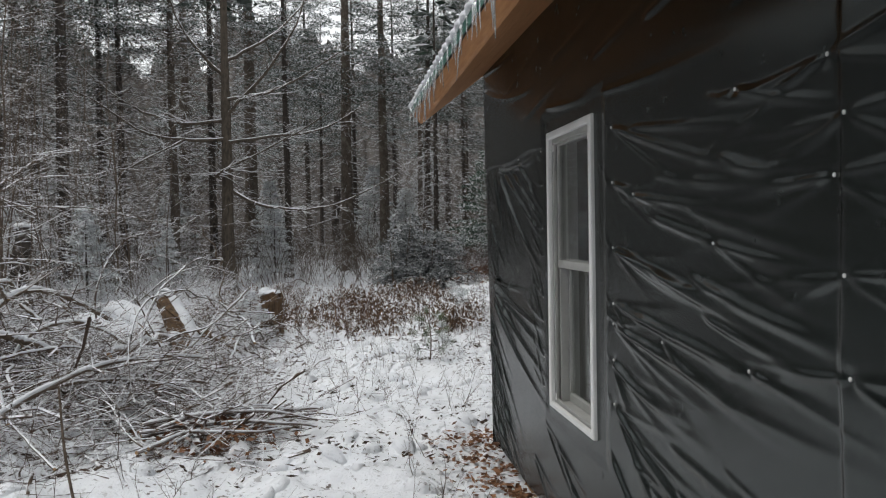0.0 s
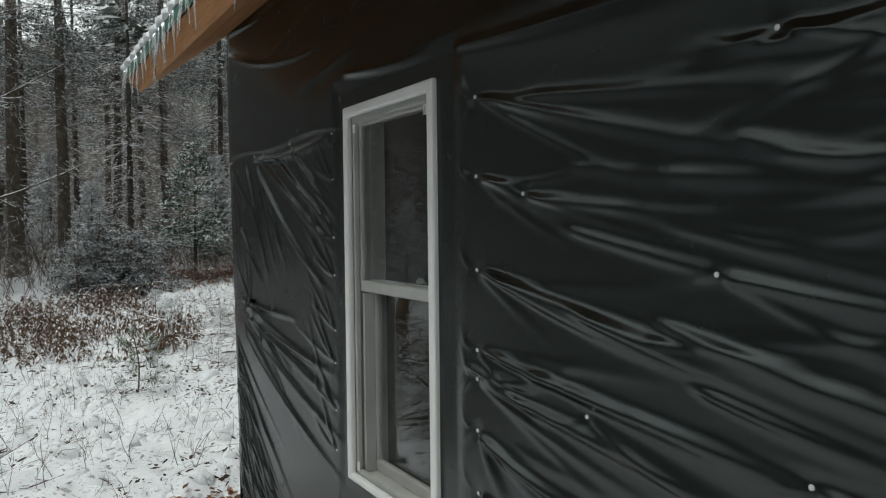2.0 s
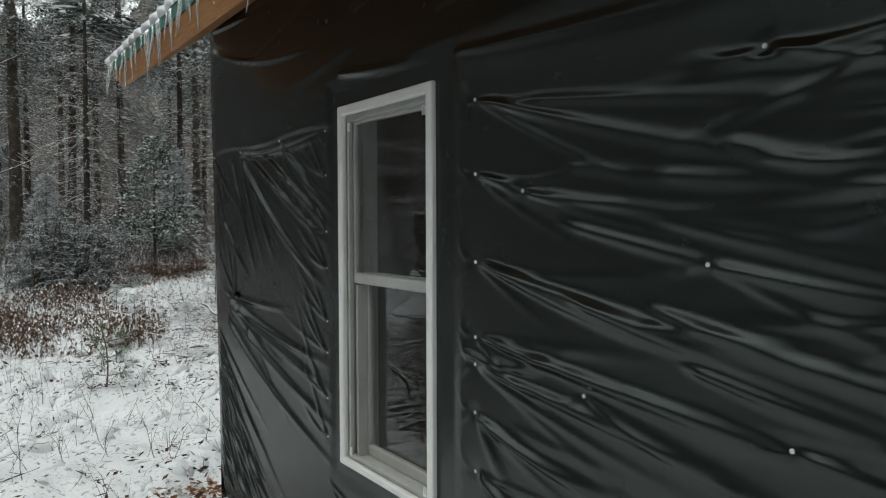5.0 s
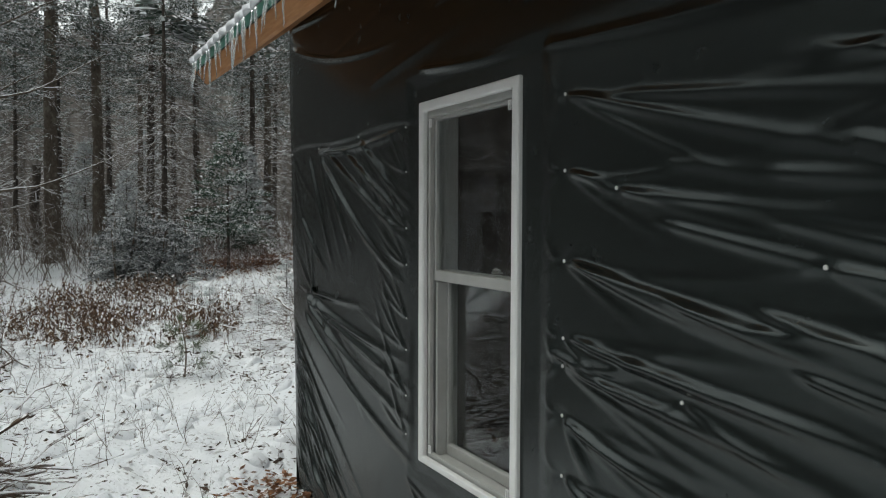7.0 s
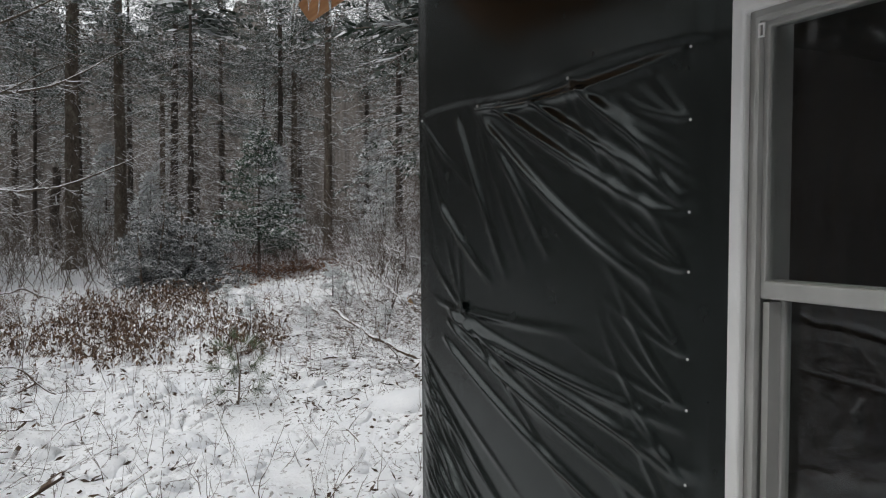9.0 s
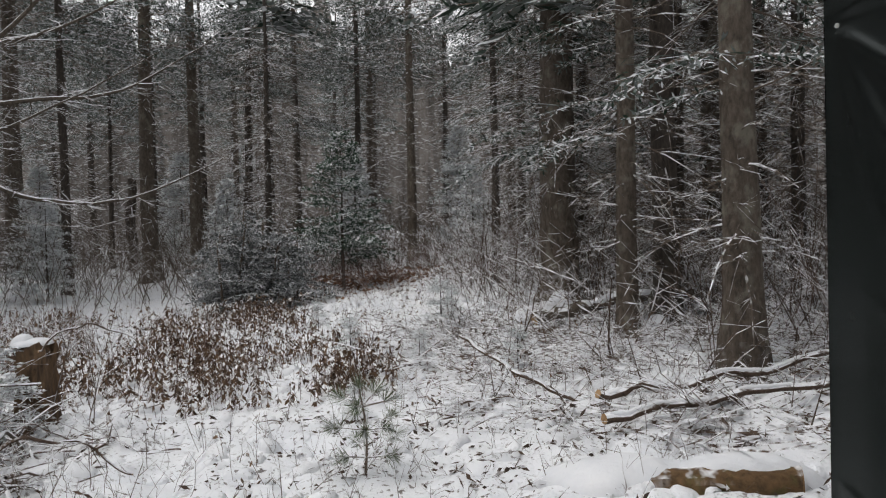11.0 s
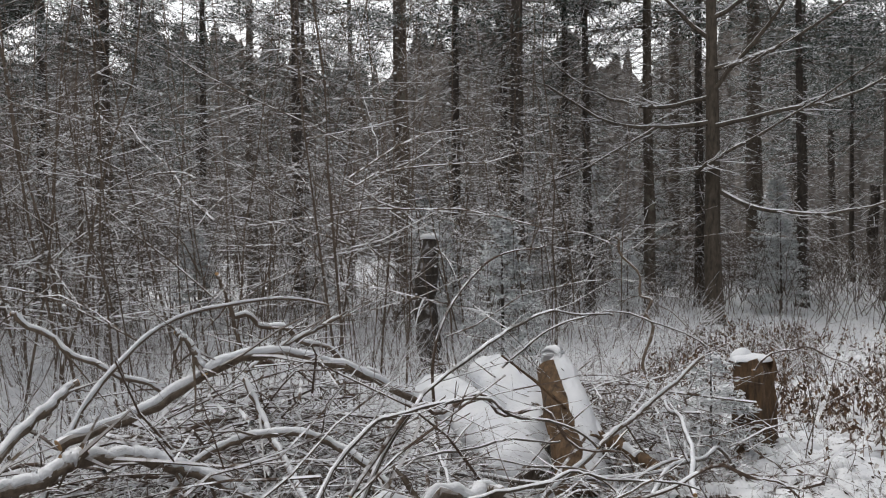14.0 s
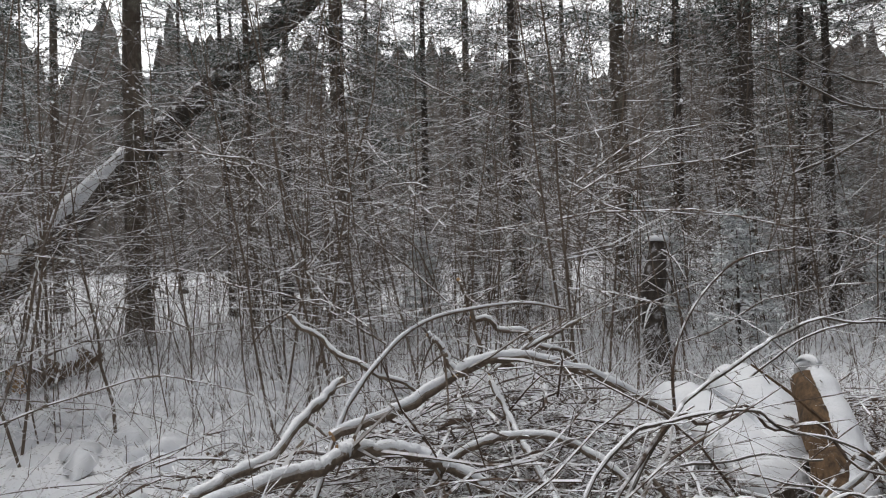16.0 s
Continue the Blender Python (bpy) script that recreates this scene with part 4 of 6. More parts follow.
for _ in range(6000):
    if made >= 185:
        break
    a, r = rng.uniform(-math.pi, math.pi), rng.uniform(14.5, 46) 
    x, y = -1 + r * math.sin(a), r * math.cos(a)
    ahead = -1.85 < a < 1.1
    if (not ahead and (r < 12 or rng.rand() > 0.8)) or (2.0 < x < 4.6 and 9 < y < 18) or (0.36 < a < 0.5 and r < 34):
        continue
    if any((x - p) ** 2 + (y - q) ** 2 < 1.9 ** 2 for p, q in spots):
        continue
    spots.append((x, y))
    turn, size, tip = rng.uniform(0, 360), rng.uniform(0.55, 1.0), rng.normal(0, 1.2)
    if r < 24 and ahead:
        copy_to(kinds[rng.randint(5)], x, y, turn, size, tip)
    elif far_kinds[made % 3].location.length < 1:
        stand(far_kinds[made % 3], x, y, turn, 0.9, tip)
    else:
        copy_to(far_kinds[made % 3], x, y, turn, size, tip)
    made += 1


def build_maple():
    """Bare hardwood with long snow-lined limbs."""
    rng = np.random.RandomState(8)
    root = thing("bare_maple", "bare hardwood with long crooked snow-lined limbs", "tree")
    P, t = trunk_line(12, (0.004, 0), rng, 14, 0.008)
    s = Shape()
    tt = np.linspace(0, 1, 40) ** 1.4
    Pt = np.stack([np.interp(tt, t, P[:, k]) for k in range(3)], -1)
    tubes(s, Pt, 0.165 * (1 - tt) ** 0.8 * (1 + rng.normal(0, 0.03, 40)) + 0.01 + 0.09 * np.exp(-tt * 12 / 0.3), 12)
    part("trunk", s, M_MAPLE, root, smooth=True)
    limbs = [[(0.15, 0, 2.6), (1.1, -0.4, 2.2), (2.7, -0.9, 2.2), (4.4, -1.2, 3.0)],
             [(0.05, -0.1, 3.1), (-0.25, -0.3, 3.0), (0.3, -0.5, 3.3), (1.6, -0.9, 3.9), (3.2, -1.4, 4.8)],
             [(0, 0, 4.0), (-1.0, -0.3, 3.95), (-1.9, -0.7, 4.1), (-3.1, -1.1, 4.9), (-4.4, -1.5, 5.4)],
             [(-1.0, -0.3, 3.95), (-2.2, -0.9, 3.2), (-3.6, -1.5, 2.6), (-4.2, -1.7, 2.3)],
             [(0, 0, 4.5), (-1.3, 0.2, 4.45), (-2.6, 0.1, 5.0), (-3.9, 0.2, 6.2)],
             [(0, 0, 4.6), (1.0, -0.3, 5.6), (1.9, -0.5, 6.9), (2.3, -0.6, 8.4)],
             [(0, 0, 3.9), (1.2, -0.5, 4.0), (2.6, -0.8, 4.2), (4.2, -1.0, 5.2)],
             [(0, 0, 5.6), (-0.9, -0.2, 6.6), (-1.5, -0.3, 8.2)], [(0, 0, 6.0), (1.4, 0.5, 7.0), (2.6, 0.9, 8.6)],
             [(0.05, 0, 5.0), (1.5, -0.8, 5.2), (3.2, -1.5, 6.1)]]
    for i, c in enumerate(limbs):
        Q = bezier(c, 16)[None] + rng.normal(0, 0.012, (1, 16, 3))
        R = np.linspace(0.055 if i not in (3,) else 0.035, 0.008, 16)[None]
        limb = Shape()
        tubes(limb, Q, R, 6)
        q, r = twigged(limb, Q, R, 18, rng, 1.0, 0.36, 1.15, 5, 0.05, keep=0.5)
        twigged(limb, q, r, 4, rng, 0.45, 0.6, 0.9, 3, 0.0)
        part("limb", limb, M_MAPLE, root)
    return root


stand(build_maple(), -3.9, 14.7)

# young firs and the frosted thicket in the clearing's edge
EDGE_FIRS = "young firs at the wood's edge"
stand(build_fir(71, 3.6, "young green fir with snow-tipped tiers", M_GREENFIR, 0.06, 0.026, 4, 22, bare=0.16, rad=0.5, pads=260), 3.1, 15.0, 20)
seedling = stand(build_fir(72, 0.75, "knee-high fir seedling poking from the snow", M_NEEDLE_SNOWY, 0.035, 0.01, 2, 46, "fir seedlings in the clearing", bare=0.2), 2.35, 7.7, 80)
for x, y, g in ((1.05, 7.4, 0.75), (1.5, 6.3, 0.6), (2.2, 5.4, 0.7), (0.3, 4.7, 0.5), (2.9, 8.6, 0.8), (1.2, 9.6, 0.7)):
    copy_to(seedling, x, y, x * 133 % 360, g)
snowy = build_fir(73, 2.2, "waist-high young fir loaded with snow", None, 0.06, 0.024, 3, 34, EDGE_FIRS, pads=420)
stand(snowy, -5.35, 8.05, 10, 0.95)
for x, y, g, tr in ((-4.9, 12.2, 0.75, 70), (-7.6, 10.6, 1.0, 150), (-9.3, 12.5, 1.3, 220), (-12.0, 9.0, 1.0, 290), (-3.0, 18.0, 1.1, 30), (-8.6, 16.2, 1.4, 310), (1.2, 19.5, 1.3, 120), (4.6, 19.0, 1.5, 15), (6.6, 15.6, 1.2, 260), (-13.5, 14.0, 1.5, 45), (-6.5, 20.5, 1.5, 5), (0.5, 26, 1.8, 99), (-9.5, 24, 1.9, 17), (9, 17, 1.8, 200), (8.5, 20.5, 1.9, 200), (-20, 11, 1.8, 10), (3.5, 32, 2.2, 66), (-3.4, 21.5, 1.5, 66)):
    copy_to(snowy, x, y, tr, g)


def build_bush():
    rng = np.random.RandomState(9)
    root = thing("evergreen_bush", "dense dark evergreen bush dulled with frost", "bush")
    wood, leaf = Shape(), Shape()
    for k in range(11):
        a, r = rng.uniform(0, 6.28), rng.uniform(0, 1.0)
        p = np.array([1.25 * r * math.cos(a), 0.9 * r * math.sin(a), 0])
        h = rng.uniform(1.4, 2.25) * (1 - 0.35 * r)
        top = p + (rng.normal(0, 0.15), rng.normal(0, 0.15), h)
        tubes(wood, np.linspace(p, top, 4)[None], np.linspace(0.035, 0.008, 4)[None], 5)
        n = 34
        f = rng.uniform(0.08, 1, n)
        base = p + (top - p) * f[:, None]
        live_branches(wood, leaf, base, rng.uniform(0, 6.28, n), (0.75 * (1.05 - f) + 0.2) * rng.uniform(0.7, 1.2, n), rng.uniform(0.0, 0.7, n), rng, 0.075, 0.024, 2)
    tagged(part("branchwork", wood, M_TWIG, root), kind="stuff")
    tagged(part("foliage", leaf, M_FROST, root), kind="stuff")
    return root


stand(build_bush(), 0.95, 13.4)


def build_pine():
    """Little white pine: long soft needles in tufts."""
    rng = np.random.RandomState(17)
    root = thing("pine_seedling", "little pine with long pale green needle tufts", "young tree")
    wood, leaf = Shape(), Shape()
    P = bezier([(0, 0, -0.05), (0.02, 0.01, 0.25), (-0.02, 0.0, 0.5)], 7)
    tubes(wood, P, np.linspace(0.009, 0.004, 7), 5)
    ends = [P[-1]]
    for z, n in ((0.12, 4), (0.27, 5), (0.4, 4)):
        for a in rng.uniform(0, 6.28) + np.arange(n) * 6.28 / n + rng.normal(0, 0.2, n):
            q = along(P, np.array([z]))[0]
            e = q + np.array([math.cos(a), math.sin(a), 0.25]) * rng.uniform(0.14, 0.26)
            tubes(wood, np.linspace(q, e, 3)[None], np.array([[0.005, 0.004, 0.003]]), 4)
            ends += [q + (e - q) * 0.75, e]
    for e in ends:
        n = 48
        out = unit((e - P[3]) * (1, 1, 0.3) + (0, 0, 0.02))
        kites(leaf, np.repeat(e[None], n, 0), unit(out + rng.normal(0, 0.5, (n, 3))), rng.uniform(0.06, 0.12, n), np.full(n, 0.0021), rng)
    part("stem", wood, M_TWIG, root)
    part("foliage", leaf, M_PINE, root)
    return root


stand(build_pine(), -0.05, 3.3, 0, 1.15)

# broken snags and the old leaning trunk
def build_snag(label, seed, h, dia, mat, snow=True):
    rng = np.random.RandomState(seed)
    root = thing("broken_snag", label, "tree snag")
    s = Shape()
    m = 10
    m = 18
    P = np.stack([0.05 * np.sin(np.arange(m) * 0.5), 0.03 * np.cos(np.arange(m) * 0.7), np.linspace(-0.1, h, m)], -1)
    tubes(s, P, dia / 2 * np.linspace(1.35, 0.8, m) * (1 + rng.normal(0, 0.1, m)), 12, True)
    for k in range(4):
        z, a = h * rng.uniform(0.4, 0.95), rng.uniform(2.5, 6.0)
        L = rng.uniform(0.3, 0.7)
        q = np.array([[0, 0, z], [0.3 * L * math.cos(a), 0.3 * L * math.sin(a), z + 0.02], [0.7 * L * math.cos(a), 0.7 * L * math.sin(a), z - 0.2 * L], [L * math.cos(a), L * math.sin(a), z - 0.6 * L]])
        b = Shape()
        tubes(b, bezier(q, 8), np.linspace(0.022, 0.008, 8), 6)
        part("broken_branch", b, M_MAPLE, root)
    part("trunk", s, mat, root, smooth=False)
    if snow:
        s = Shape()
        top = P[-1]
        tubes(s, [[top + (0, 0, -0.01), top + (0, 0, 0.03), top + (0, 0, 0.06), top + (0, 0, 0.07)]], [[dia * 0.5, dia * 0.52, dia * 0.36, 0.01]], 12, True)
        part("snow_cap", s, M_DRIFT, root, "cap of fresh snow", True)
    return root


stand(build_snag("broken grey snag with a snow cap", 3, 1.8, 0.28, M_BARK_DARK), -6.25, 7.7)
stand(build_snag("dark broken snag standing far in the woods", 4, 3.1, 0.3, M_BARK_DARK, False), -1.1, 25.4)
leaning = thing("leaning_trunk", "old dead trunk leaning through the woods under snow", "fallen tree")
rng = np.random.RandomState(8)
lean_line = bezier([(-19.4, 2.2, -0.2), (-18.5, 4.6, 2.4), (-17.1, 8.1, 6.3), (-15.6, 11.6, 10.0)], 40)
lean_radius = np.linspace(0.42, 0.24, 40) * (1 + rng.normal(0, 0.04, 40))
s = Shape()
tubes(s, lean_line, lean_radius, 12, True)
part("bark", s, M_BARK_DARK, leaning, smooth=True)
s = Shape()
lean_snow = lean_line + np.array([0.08, -0.06, 0.22]) * (lean_radius / 0.36)[:, None]
tubes(s, lean_snow[:19], (lean_radius * 0.72 * (1 + rng.normal(0, 0.07, 40)))[:19], 12, True)
part("snow", s, M_DRIFT, leaning, "strip of snow along the top", True)


def build_stump():
    rng = np.random.RandomState(23)
    root = thing("rotten_stump", "rotten split stump with a thick snow cap", "stump")
    s = Shape()
    k, m = 18, 9
    a = np.arange(k) * 2 * np.pi / k
    z = np.linspace(-0.08, 0.76, m)
    rad = (0.15 + 0.06 * np.exp(-z / 0.15))[:, None] * (1 + 0.14 * np.sin(a * 5 + 1)[None] + rng.normal(0, 0.05, (m, k)))
    top = 0.72 + 0.09 * np.sin(a * 3) + rng.normal(0, 0.03, k)
    V = np.stack([rad * np.cos(a), rad * np.sin(a), np.minimum(z[:, None], top[None])], -1)
    i = np.arange(m * k).reshape(m, k)
    n = np.roll(i, -1, 1)
    s.add(V, np.stack([i[:-1], n[:-1], n[1:], i[1:]], -1).reshape(-1, 4))
    s.f.append(i[-1][None] + s.n - m * k)
    part("trunk", s, M_ROT, root)
    s = Shape()
    heap(s, (-0.03, 0, 0.73), 0.16, 0.14, 0.05, 31)
    heap(s, (-0.09, 0.02, 0.74), 0.08, 0.1, 0.07, 35)
    part("snow_cap", s, M_DRIFT, root, "cap of fresh snow", True)
    return root


def heap(s, c, rx, ry, h, seed, turn=0.0, slope=0.0):
    """A soft lump of snow."""
    rng = np.random.RandomState(seed)
    k, m = 30, 12
    a = np.arange(k) * 2 * np.pi / k
    t = np.linspace(0, 1, m)
    r = np.cos(t * np.pi / 2)[:, None] ** 0.75 * (1 + 0.1 * np.sin(3 * a + rng.uniform(0, 6)) + 0.07 * np.sin(5 * a + rng.uniform(0, 6)))[None]
    x, y = r * rx * np.cos(a), r * ry * np.sin(a)
    z = h * np.sin(t * np.pi / 2)[:, None] * (1 + 0.07 * np.sin(x * 9 + 1) * np.cos(y * 7) + 0.05 * np.sin(x * 21 + y * 15)) + 0.03 * (value(x + seed, y, 7.0) - 0.5) * np.sin(t * np.pi)[:, None] + slope * x
    ct, st = math.cos(turn), math.sin(turn)
    i = np.arange(m * k).reshape(m, k)
    n = np.roll(i, -1, 1)
    s.add(np.stack([c[0] + x * ct - y * st, c[1] + x * st + y * ct, c[2] + z], -1), np.stack([i[:-1], n[:-1], n[1:], i[1:]], -1).reshape(-1, 4))


stand(build_stump(), -2.08, 5.8)
sprig = build_fir(77, 0.8, "snowy fir sprig leaning on the stump", M_NEEDLE_SNOWY, 0.045, 0.014, 3, 30, bare=0.15, rad=0.62, pads=200)
stand(sprig, -2.34, 5.42, 0, 1.05)


# ---- the brush pile ----
def log(name, pts, r0, r1, mat, label, category, group="", snow=0.0, k=10, ends=True, seed=0):
    rng = np.random.RandomState(seed + int(abs(pts[0][0]) * 100))
    m = 32
    P = bezier(pts, m)
    rough = (0.55 if r0 > 0.02 else 0.8) if name == "pile_limb" else 1.0 if name == "fallen_pole" else 0.15
    P[1:-1] += rough * rng.normal(0, r0 * 0.14, (m - 2, 3)) + rough * (0.018 * np.sin(np.arange(1, m - 1) * rng.uniform(0.5, 0.9) + rng.uniform(0, 6)))[:, None] * rng.normal(0, 1, 3)
    slim = (0.56 if r0 > 0.022 else 0.66) if name == "pile_limb" else 1.0
    R = slim * np.linspace(r0, r1, m) * (1 + rng.normal(0, 0.1 if rough > 0.5 else 0.03, m))
    root = thing(name, label, category, group)
    s = Shape()
    tubes(s, P, R, k)
    bark = part("bark", s, mat, root, smooth=True)
    if name == "pile_limb":
        for q, w in zip(*twigged(Shape(), P[None], R[None], 6, rng, 0.7, 0.42, 0.9, 4, 0.0)):
            s = Shape()
            tubes(s, q, w, 4)
            part("twig", s, mat, bark)
    if ends:
        for e, o, r in ((P[0], P[1], R[0]), (P[-1], P[-2], R[-1])):
            d = unit(e - o)
            s = Shape()
            tubes(s, [[e - d * 0.004, e + d * 0.003, e + d * 0.0035]], [[r * 0.97, r * 0.94, r * 0.05]], k)
            part("cut_end", s, M_CUT, root, "pale cut wood face")
    if snow > 0 and not (name == "pile_limb" and r0 < 0.025):
        s = Shape()
        m2 = 70
        t2 = np.linspace(0, 1, m2)
        lump = np.clip(2.4 * value(t2 * 11 + pts[0][1] * 7, t2 * 0 + r0 * 50, 1.0, seed) + 0.0, 0.02, 1.0) * (0.85 + 0.3 * value(t2 * 40, t2 * 0, 1.0, seed)) * np.clip(np.minimum(t2, 1 - t2) * 14, 0.05, 1)
        old = np.linspace(0, 1, m)
        P2 = np.stack([np.interp(t2, old, P[:, c]) for c in range(3)], -1)
        R2 = np.interp(t2, old, R)
        axis_t = unit(np.gradient(P2, axis=0))
        lift = unit(np.array([0, 0, 1.0]) - axis_t * axis_t[:, 2:3])
        P2 += lift * (R2 * 0.58 + snow * 0.12)[:, None] * (1 if r0 < 0.07 else 0.6)
        tubes(s, P2, (R2 * (0.66 if r0 < 0.07 else 0.8) + snow * 0.16) * lump, 8)
        part("snow_line", s, M_DRIFT, root, "line of fresh snow", True)
    return root


PILE = "limbs of the brush pile"


def limb(label, r0, r1, *pts, mat=M_POLE, snow=0.03):
    return log("pile_limb", pts, r0, r1, mat, label, "branch", PILE, snow)


limb("thick bowed limb with snow along its back", 0.052, 0.04, (-4.39, 1.39, 0.73), (-4.25, 1.81, 0.85), (-4.11, 2.17, 1.02), (-4.0, 2.5, 1.01), (-3.84, 2.9, 0.86), (-3.6, 3.28, 0.62), snow=0.045)
limb("broken stub on the bowed limb", 0.026, 0.03, (-4.27, 1.94, 1.18), (-4.21, 1.97, 1.12), (-4.14, 2.0, 0.97), snow=0.012)
limb("peeled pole with a broken tip crossing another", 0.026, 0.02, (-5.01, 1.55, 1.28), (-4.74, 1.77, 1.03), (-4.42, 2.0, 0.86), snow=0.02)
limb("fat leaning limb broken off raw at its top", 0.046, 0.036, (-4.38, 0.63, 0.6), (-4.48, 0.87, 0.62), (-4.55, 1.16, 0.66), (-4.68, 1.5, 0.83), (-4.72, 1.71, 0.93), snow=0.04)
limb("long arched pole crossing the brush pile", 0.028, 0.012, (-4.3, 1.1, 0.25), (-4.49, 1.43, 0.58), (-4.61, 1.78, 0.96), (-4.62, 2.3, 1.22), (-4.47, 2.92, 1.28), (-4.36, 3.26, 1.22), snow=0.022)
limb("short pole standing out of the pile's top", 0.018, 0.02, (-4.82, 2.73, 1.44), (-4.78, 2.78, 1.27), (-4.71, 2.84, 0.9), snow=0.015)
limb("pale pole lying behind the bowed limb", 0.028, 0.03, (-4.83, 2.86, 1.18), (-4.52, 3.14, 1.02), (-4.1, 3.5, 0.7), snow=0.03)
limb("broken pole poking up behind the bowed limb", 0.03, 0.022, (-4.36, 2.5, 0.9), (-4.31, 2.8, 1.02), (-4.24, 3.22, 1.15), snow=0.02)
limb("peeled pole slanting down through the pile", 0.026, 0.036, (-4.14, 2.28, 0.9), (-3.86, 2.13, 0.72), (-3.67, 2.03, 0.62), (-3.3, 1.8, 0.47), snow=0.02)
limb("low bent limb with snow in its crook", 0.03, 0.026, (-3.95, 1.6, 0.5), (-3.87, 1.71, 0.65), (-3.71, 1.86, 0.74), (-3.52, 2.02, 0.74), (-3.37, 2.13, 0.65), (-3.1, 2.22, 0.45), snow=0.03)
limb("dark forked branch arching at the pile's edge", 0.016, 0.008, (-2.86, 1.2, 0.55), (-2.83, 1.41, 0.9), (-2.68, 1.58, 1.02), (-2.51, 1.81, 1.02), (-2.37, 1.97, 0.95), (-2.2, 2.2, 0.8), mat=M_MAPLE, snow=0.012)
limb("thin grey branch sweeping over the pile", 0.017, 0.008, (-2.84, 1.4, 0.5), (-2.79, 1.67, 0.92), (-2.7, 1.88, 1.09), (-2.58, 2.21, 1.24), (-2.48, 2.46, 1.3), (-2.3, 2.75, 1.27), mat=M_MAPLE, snow=0.012)
limb("fat snowy limb low in the pile", 0.055, 0.05, (-4.2, 0.4, 0.6), (-4.1, 0.93, 0.68), (-4.07, 1.16, 0.71), (-4.09, 1.3, 0.76), snow=0.05)
limb("thick crooked limb under fresh snow", 0.05, 0.045, (-4.13, 1.24, 0.73), (-4.01, 1.47, 0.71), (-3.86, 1.65, 0.62), (-3.65, 1.8, 0.5), snow=0.05)
limb("snow-backed log end at the pile's front", 0.06, 0.055, (-3.1, 1.45, 0.5), (-2.85, 1.92, 0.56), (-2.65, 2.26, 0.54), snow=0.06)
limb("slim branch lying along the pile's front", 0.016, 0.008, (-2.75, 1.85, 0.55), (-2.45, 2.24, 0.62), (-2.28, 2.4, 0.63), (-1.93, 2.81, 0.5), mat=M_MAPLE, snow=0.015)
limb("dark branch bent across the snow heap", 0.014, 0.008, (-2.8, 1.4, 0.75), (-2.72, 1.65, 0.98), (-2.56, 1.89, 1.0), (-2.36, 2.11, 0.9), (-2.1, 2.36, 0.68), mat=M_BRUSH, snow=0.01)
limb("pale pole slanting against the stump", 0.03, 0.018, (-2.95, 3.45, 0.1), (-2.67, 3.92, 0.41), (-2.5, 4.18, 0.57), (-2.24, 4.58, 0.84), snow=0.025)
limb("thin hooped shoot by the stump", 0.013, 0.007, (-1.95, 4.72, 0.75), (-1.75, 4.74, 0.9), (-1.59, 4.75, 0.9), (-1.39, 4.76, 0.82), (-1.15, 4.64, 0.6), mat=M_BRUSH, snow=0.008)
limb("arched thin branch behind the snow heap", 0.014, 0.008, (-3.5, 4.1, 0.75), (-3.26, 4.22, 0.97), (-2.91, 4.36, 1.13), (-2.54, 4.48, 1.08), (-2.2, 4.6, 0.9), mat=M_MAPLE, snow=0.012)
limb("dark branch at the pile's near edge", 0.016, 0.008, (-2.2, 2.6, 0.45), (-1.9, 2.89, 0.57), (-1.65, 3.03, 0.51), (-1.38, 3.06, 0.3), mat=M_BRUSH, snow=0.012)
limb("snowy whip bent over beside the log", 0.013, 0.017, (-2.84, 4.64, 1.65), (-2.65, 4.59, 1.29), (-2.57, 4.51, 1.11), (-2.59, 4.4, 0.7), snow=0.01)
limb("long snowy limb sweeping over the brush", 0.037, 0.02, (-3.6, -0.6, 0.2), (-3.1, 0.6, 0.5), (-2.7, 1.6, 0.45), (-2.4, 2.3, 0.3), snow=0.045)
limb("arching grey limb in the brush pile", 0.026, 0.01, (-4.2, -0.4, 0.25), (-3.7, 0.5, 0.6), (-3.4, 1.2, 0.62), (-3.1, 1.9, 0.4), mat=M_BRUSH, snow=0.03)
limb("peeled orange log end lying in the pile", 0.075, 0.07, (-3.1, 4.4, 0.4), (-2.95, 4.29, 0.36), (-2.68, 4.17, 0.28), (-2.41, 4.03, 0.21), mat=M_ROT, snow=0.035)


